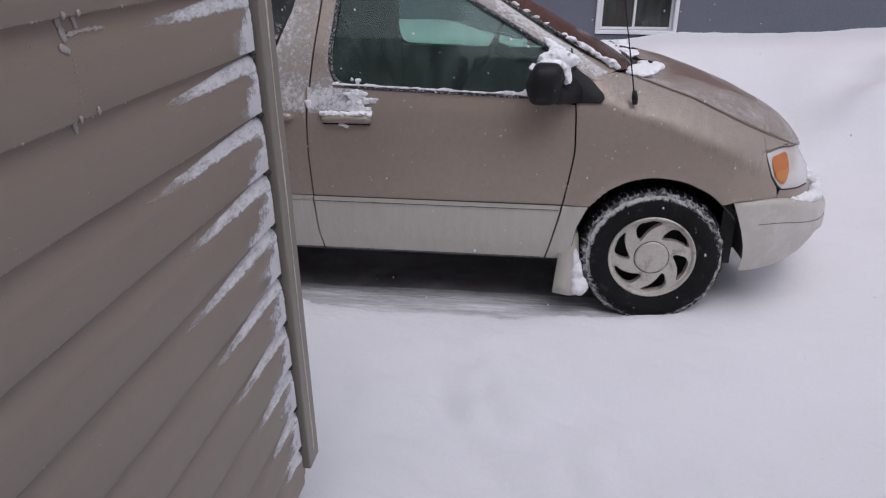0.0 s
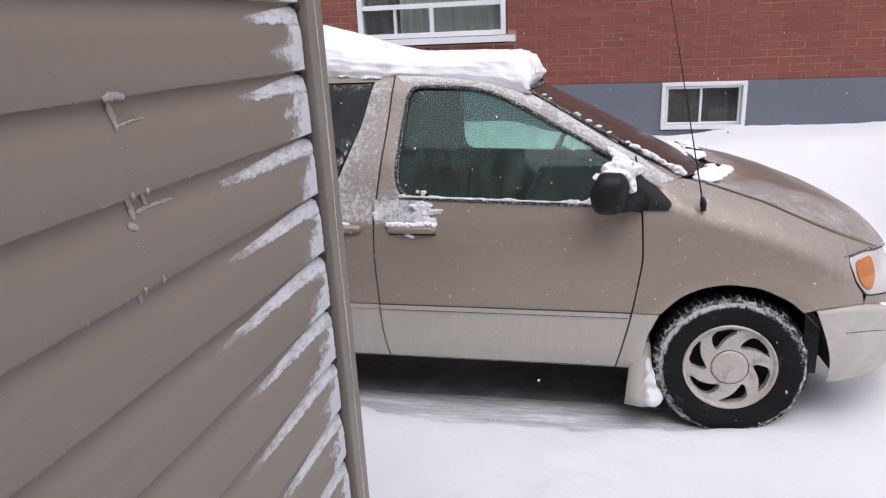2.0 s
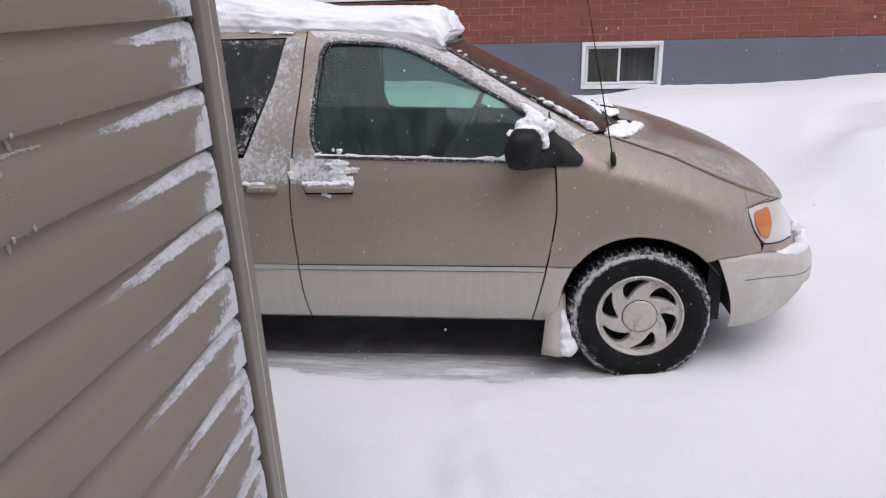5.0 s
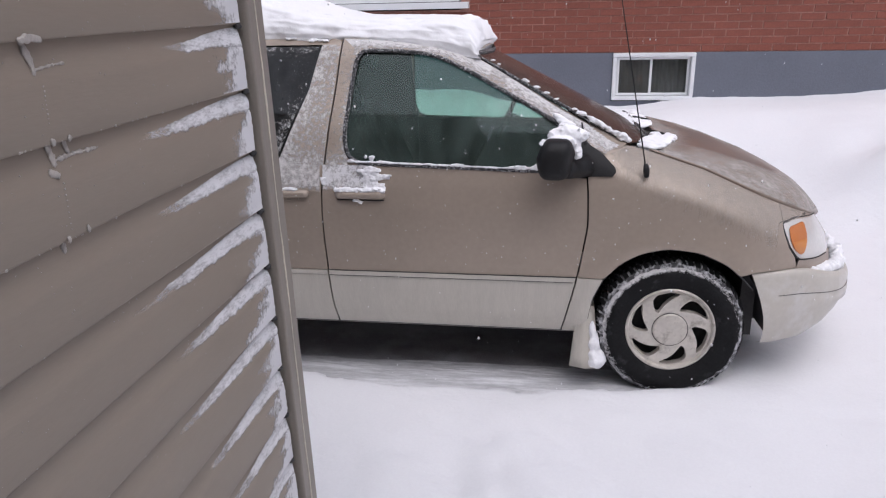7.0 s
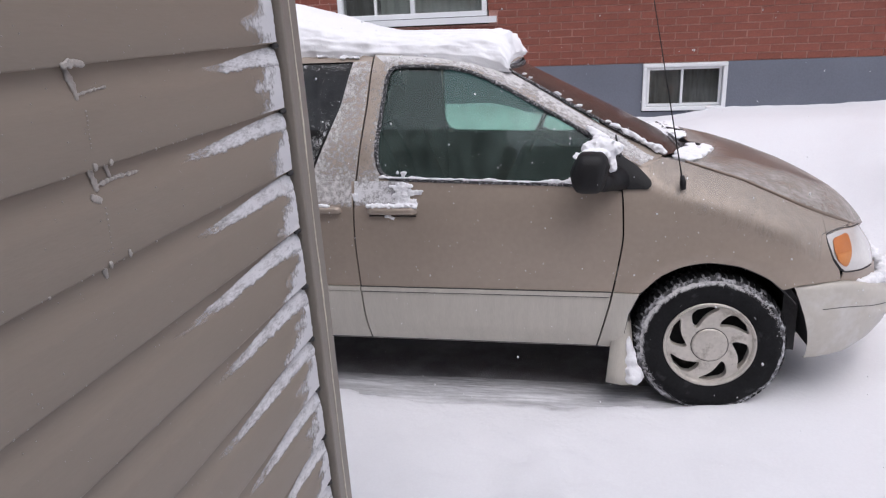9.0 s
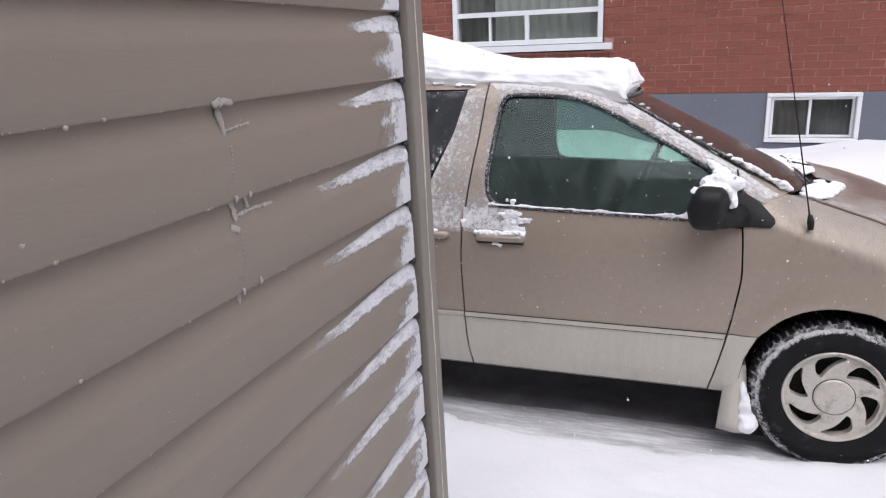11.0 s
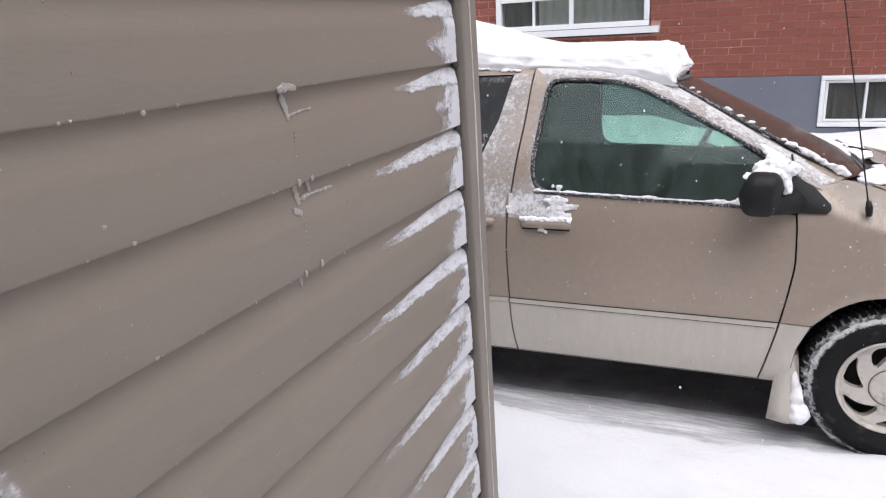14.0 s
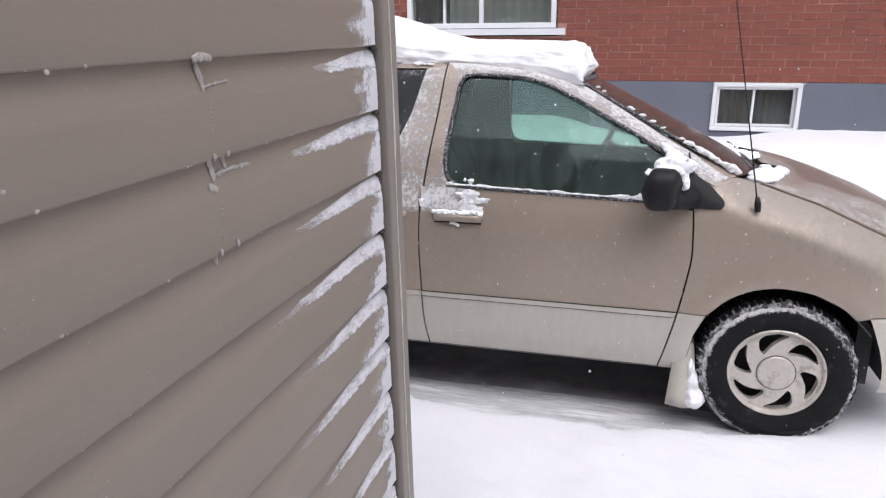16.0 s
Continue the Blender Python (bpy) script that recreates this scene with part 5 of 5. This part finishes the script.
rail = [(u, z, inset(v, z)) for u, z, v in rail]
inner = [(x, z, y) for x, y, z in [side(p) for p in WIN[6:]]] + [(-0.32, 1.095, body(-0.32, 1.095))]
patch = coons(inner, rail, [inner[0], rail[0]], [inner[-1], rail[-1]], 80, 10)
film("rail_frost", [[(p[0], p[2] - 0.0065, p[1] + 0.001) for p in row] for row in patch], [[0.36 + 0.28 * j / 9 + 0.08 * (i > 45) + 0.16 * (i < 40) * j / 9 for i in range(80)] for j in range(10)], FROST, van, "granular snow along the windscreen pillar")
# flakes stuck to the van's side
bm = bmesh.new()
rf = random.Random(77)
for _ in range(380):
    u, z = rf.uniform(-1.9, 0.42), rf.uniform(0.3, 1.5)
    if z > 1.05 and u > 0.3 - (z - 1.0) * 1.9 or math.hypot(u, z - 0.33) < 0.40 or z > seam_z(u) - 0.02:
        continue
    q = 0.0006 + 0.0022 * rf.random() ** 4
    lump(bm, (u, body(u, z) - 0.0008, z), (q, q * 0.5, q * (1 + rf.random())), rf.random() * 9, 0.4, 1)
tagged(part("stuck_flakes", bm, SNOW_SOFT, van, "scattered snowflakes stuck to the paint"), kind="stuff")

# ---- snow and ice stuck to the siding ----
REACH = {3: 0.20, 2: 0.235, 1: 0.335, 0: 0.32, -1: 0.40, -2: 0.34, -3: 0.37, -4: 0.31, -5: 0.26, -6: 0.20, -7: 0.15, -8: 0.10, 4: 0.14, 5: 0.12}


def ledge_snow(k, reach):
    """Snow blown on to the sloping top of the course below lip k."""
    n, m = 90, 12
    rows = []
    for i in range(n + 1):
        a = i / n
        y = YEND - 0.001 - reach * a
        rag = 0.35 * noise.noise(Vector((y * 60, k * 2.7, 0))) + 0.25 * noise.noise(Vector((y * 170, k * 2.7, 3)))
        deep = 0.033 * (1 - a) ** 0.7 * (1 + rag * 0.4) + 0.003
        start = 0.006 + 0.017 * smoothstep((a - 0.05) / 0.95) * (1 + 0.3 * rag)
        row = []
        for j in range(m + 1):
            b = j / m
            h = COURSE - start - deep * b
            proud = 0.0055 * (1 - a * 0.75) * math.sin(math.pi * min(1, b * 0.95 + 0.03)) ** 0.6 * (0.75 + 0.6 * noise.noise(Vector((y * 45, h * 60, k))))
            row.append((lap_depth(max(0.003, h)) + 0.0004 + max(-0.0015, proud), y, (k - 1) * COURSE + h))
        rows.append(row)
    covers = [[min(0.60, 2.4 * min(b + 0.20, (1 - b) * 0.9 + 0.02, 0.30)) * smoothstep((1 - i / n) / 0.55) ** 0.6 + 0.14 for b in (jj / m for jj in range(m + 1))] for i in range(n + 1)]
    film("ledge_snow", rows, covers, BLOWN, wall, "wind-blown snow clinging below the lap")


def face_snow(k):
    """Ragged frost on the flat face beside the corner post."""
    m = 26
    wide = 0.125 + 0.06 * noise.noise(Vector((k * 1.7, 4, 0)))
    rows, covers = [], []
    for i in range(m + 1):
        h = 0.002 + 0.078 * i / m
        rag = noise.noise(Vector((h * 60, k * 3.1, 1)))
        rows.append([(lap_depth(h) + 0.0004 + 0.0025 * (1 - b) ** 0.7 * (0.6 + 0.6 * noise.noise(Vector((h * 120, b * 9, k)))), YEND - 0.001 - wide * b, (k - 1) * COURSE + h) for b in np.linspace(0, 1, 9)])
        spread_out = 0.45 + 0.75 * max(0.0, noise.noise(Vector((h * 38, k * 4.3, 2))) + 0.35) + 0.35 * (1 - i / m)
        covers.append([0.66 * max(0.0, 1 - b / spread_out) + 0.30 * (1 - i / m) ** 1.5 * (1 - b * 0.75) + 0.20 * rag + 0.09 for b in np.linspace(0, 1, 9)])
    film("face_frost", rows, covers, RIME, wall, "ragged frost beside the corner post")


for k, reach in REACH.items():
    ledge_snow(k, reach * 1.1)
    if k > -8:
        face_snow(k)
# dark lumps where each lap meets the post, drawing the shade of a hollow
for k in range(-8, 6):
    bm = bmesh.new()
    lump(bm, (-0.002, YEND - 0.004, k * COURSE - 0.004), (0.006, 0.011, 0.0055 if k > -4 else 0.004), k * 0.9, 0.3, 2)
    part("lap_hollow", bm, UNDER, wall, "dark lump drawing the shaded hollow at the end of a lap")


def icicle(path, radius, seed):
    """A crusty run of frozen drops along a path on the siding."""
    bm = bmesh.new()
    q = random.Random(int(seed * 10))
    for y, z in path:
        h = (z / COURSE) % 1.0 * COURSE
        s = radius * q.uniform(0.6, 1.35)
        lump(bm, (lap_depth(max(0.003, h)) + 0.0006, y + q.uniform(-0.3, 0.3) * radius, z), (s * 0.55, s * q.uniform(0.8, 1.3), s * q.uniform(0.8, 1.3)), q.random() * 9, 0.45, 2)
    return bm


def relz(z):
    return z - ZREF


def run(points, n=14):
    return [(float(y), float(z)) for y, z in resample(points, n)]


RUNS = [([(0.686, relz(1.694)), (0.692, relz(1.682)), (0.692, relz(1.655))], 0.0035), ([(0.676, relz(1.690)), (0.69, relz(1.693)), (0.706, relz(1.690))], 0.0032),
        ([(0.692, relz(1.658)), (0.72, relz(1.661)), (0.745, relz(1.662))], 0.0018), ([(0.694, relz(1.580)), (0.696, relz(1.565)), (0.696, relz(1.552))], 0.0032),
        ([(0.722, relz(1.580)), (0.724, relz(1.562))], 0.0026), ([(0.696, relz(1.556)), (0.735, relz(1.558)), (0.778, relz(1.556))], 0.0025),
        ([(0.684, relz(1.545)), (0.692, relz(1.540))], 0.0035), ([(0.698, relz(1.64)), (0.694, relz(1.60))], 0.0007), ([(0.697, relz(1.53)), (0.693, relz(1.475))], 0.0008),
        ([(0.686, relz(1.466)), (0.685, relz(1.450))], 0.0028), ([(0.722, relz(1.470)), (0.722, relz(1.460))], 0.0022)]
for i, (pts, r) in enumerate(RUNS):
    drip = part("ice_drip", icicle(run(pts, 26 if r > 0.001 else 9), r * (1.05 if r > 0.001 else 1.3), i * 2.1), ICE, wall, "frozen drip on the siding")
    if r > 0.001:
        melt(drip, 0.0011, 3)
# beads of ice under the laps
bm = bmesh.new()
r = random.Random(3)
for k in range(-4, 5):
    for _ in range(26):
        y = 0.1 + 0.95 * r.random()
        s = 0.0007 + 0.0012 * r.random() ** 3
        lump(bm, (-0.001, y, k * COURSE + 0.001), (s, s * 1.3, s * 1.2), r.random() * 9, 0.2, 1)
    for _ in range(70):
        y, h = 0.1 + 1.0 * r.random(), 0.006 + 0.1 * r.random()
        s = 0.0004 + 0.0006 * r.random() ** 2
        lump(bm, (lap_depth(h), y, k * COURSE + h), (s, s, s * 1.3), r.random() * 9, 0.2, 1)
for y, z, s in ((0.475, 1.688, 0.0034), (0.438, 1.464, 0.003), (0.53, 1.80, 0.0036), (0.468, 1.80, 0.0035), (0.438, 1.577, 0.0032), (0.41, 1.60, 0.0035)):
    lump(bm, (0.0, y, relz(z)), (s * 0.3, s * 0.9, s * 0.7), y * 7, 0.4, 2)
tagged(part("ice_beads", bm, ICE, wall, "frozen droplets under the laps"), kind="stuff")
# frosted patch farther back on the wall
rows, covers = [], []
for i in range(41):
    z = 1.60 - 0.22 * i / 40
    h = (relz(z) / COURSE) % 1.0 * COURSE
    c = 0.295 + 0.006 * noise.noise(Vector((z * 20, 0, 3)))
    rows.append([(lap_depth(h) + 0.0012, c - 0.05 + 0.075 * b, relz(z)) for b in np.linspace(0, 1, 11)])
    covers.append([(0.27 + 0.16 * smoothstep((1.50 - z) / 0.06)) * max(0, 1 - abs(b - 0.5) * 2.0) ** 0.7 * min(1, i / 6, (40 - i) / 6) for b in np.linspace(0, 1, 11)])
film("frost_patch", rows, covers, RIME, wall, "crusty frost patch")

# ---- snow in the air ----
bm = bmesh.new()
rf = random.Random(91)
for _ in range(900):
    y = rf.uniform(1.3, 3.4)
    x, z = rf.uniform(-1.3, 0.55) * y * 0.9 + 0.3 * y, rf.uniform(0.15, 2.3)
    q = 0.0009 + 0.0017 * rf.random() ** 3
    lump(bm, (x, y, z), (q, q, q * rf.uniform(1, 1.8)), rf.random() * 9, 0.35, 1)
part("snowflakes", bm, SNOW_SOFT, None, "small flakes of falling snow in the air", category="snow", kind="stuff")

# ---- bricks of the house ----
BL, BH, BD, PITCH_X, PITCH_Z = 0.2005, 0.0565, 0.02, 0.2115, 0.0677


def brick_points(seed, length=BL):
    r = random.Random(seed)
    j = lambda k: r.uniform(-k, k)
    c = 0.002
    a, b = length / 2, BH / 2
    front = [(-a + c + j(.001), 0, -b + c + j(.001)), (a - c + j(.001), 0, -b + c + j(.001)), (a - c + j(.001), 0, b - c + j(.001)), (-a + c + j(.001), 0, b - c + j(.001))]
    mid = [(-a, c, -b), (a, c, -b), (a, c, b), (-a, c, b)]
    back = [(x, BD, z) for x, _, z in mid]
    return front + mid + back, [(0, 1, 2, 3)] + [(i, i + 4, (i + 1) % 4 + 4, (i + 1) % 4) for i in range(4)] + [(i + 4, i + 8, (i + 1) % 4 + 8, (i + 1) % 4 + 4) for i in range(4)]


def brick_sites():
    """Middle, height, row and length of each brick, cut where the window stands."""
    for row in range(66):
        z = 1.2 + 0.006 + BH / 2 + row * PITCH_Z
        x = -6.0 + (PITCH_X / 2 if row % 2 else 0)
        lo, hi = (X0 - 0.07, X1 + 0.105) if 1.61 < z < 1.72 else (X0 - 0.008, X1 + 0.008)
        while x < 6.0:
            a, b = x - BL / 2, x + BL / 2
            if not 1.61 < z < Z1 + 0.03 or b < lo or a > hi:
                yield x, z, row, BL
            elif a < lo - 0.03:
                yield (a + lo) / 2, z, row, lo - a
            elif b > hi + 0.03:
                yield (b + hi) / 2, z, row, b - hi
            x += PITCH_X


r = random.Random(21)
kinds = []
for seed in range(6):
    me = bpy.data.meshes.new("brick")
    pts, faces = brick_points(seed)
    me.from_pydata(pts, [], faces)
    me.materials.append(BRICK)
    kinds.append(me)
all_pts, all_faces, made = [], [], 0
for x, z, row, length in brick_sites():
    proud = -0.0015 + 0.003 * r.random()
    if -0.85 < x < 2.75 and z < 2.25 and made < 298 and length == BL:
        b = new("brick", kinds[r.randrange(6)])
        b.parent = house
        b.location = (x + r.uniform(-.002, .002), HY + proud, z + r.uniform(-.001, .001))
        made += 1
    else:
        pts, faces = brick_points(r.randrange(60), length)
        o = len(all_pts)
        all_pts += [(x + a, HY + proud + b, z + c) for a, b, c in pts]
        all_faces += [tuple(i + o for i in f) for f in faces]
me = bpy.data.meshes.new("brickwork")
me.from_pydata(all_pts, [], all_faces)
me.materials.append(BRICK_JOINED)
rest = new("brickwork", me)
rest.parent = house
tagged(rest, kind="stuff")
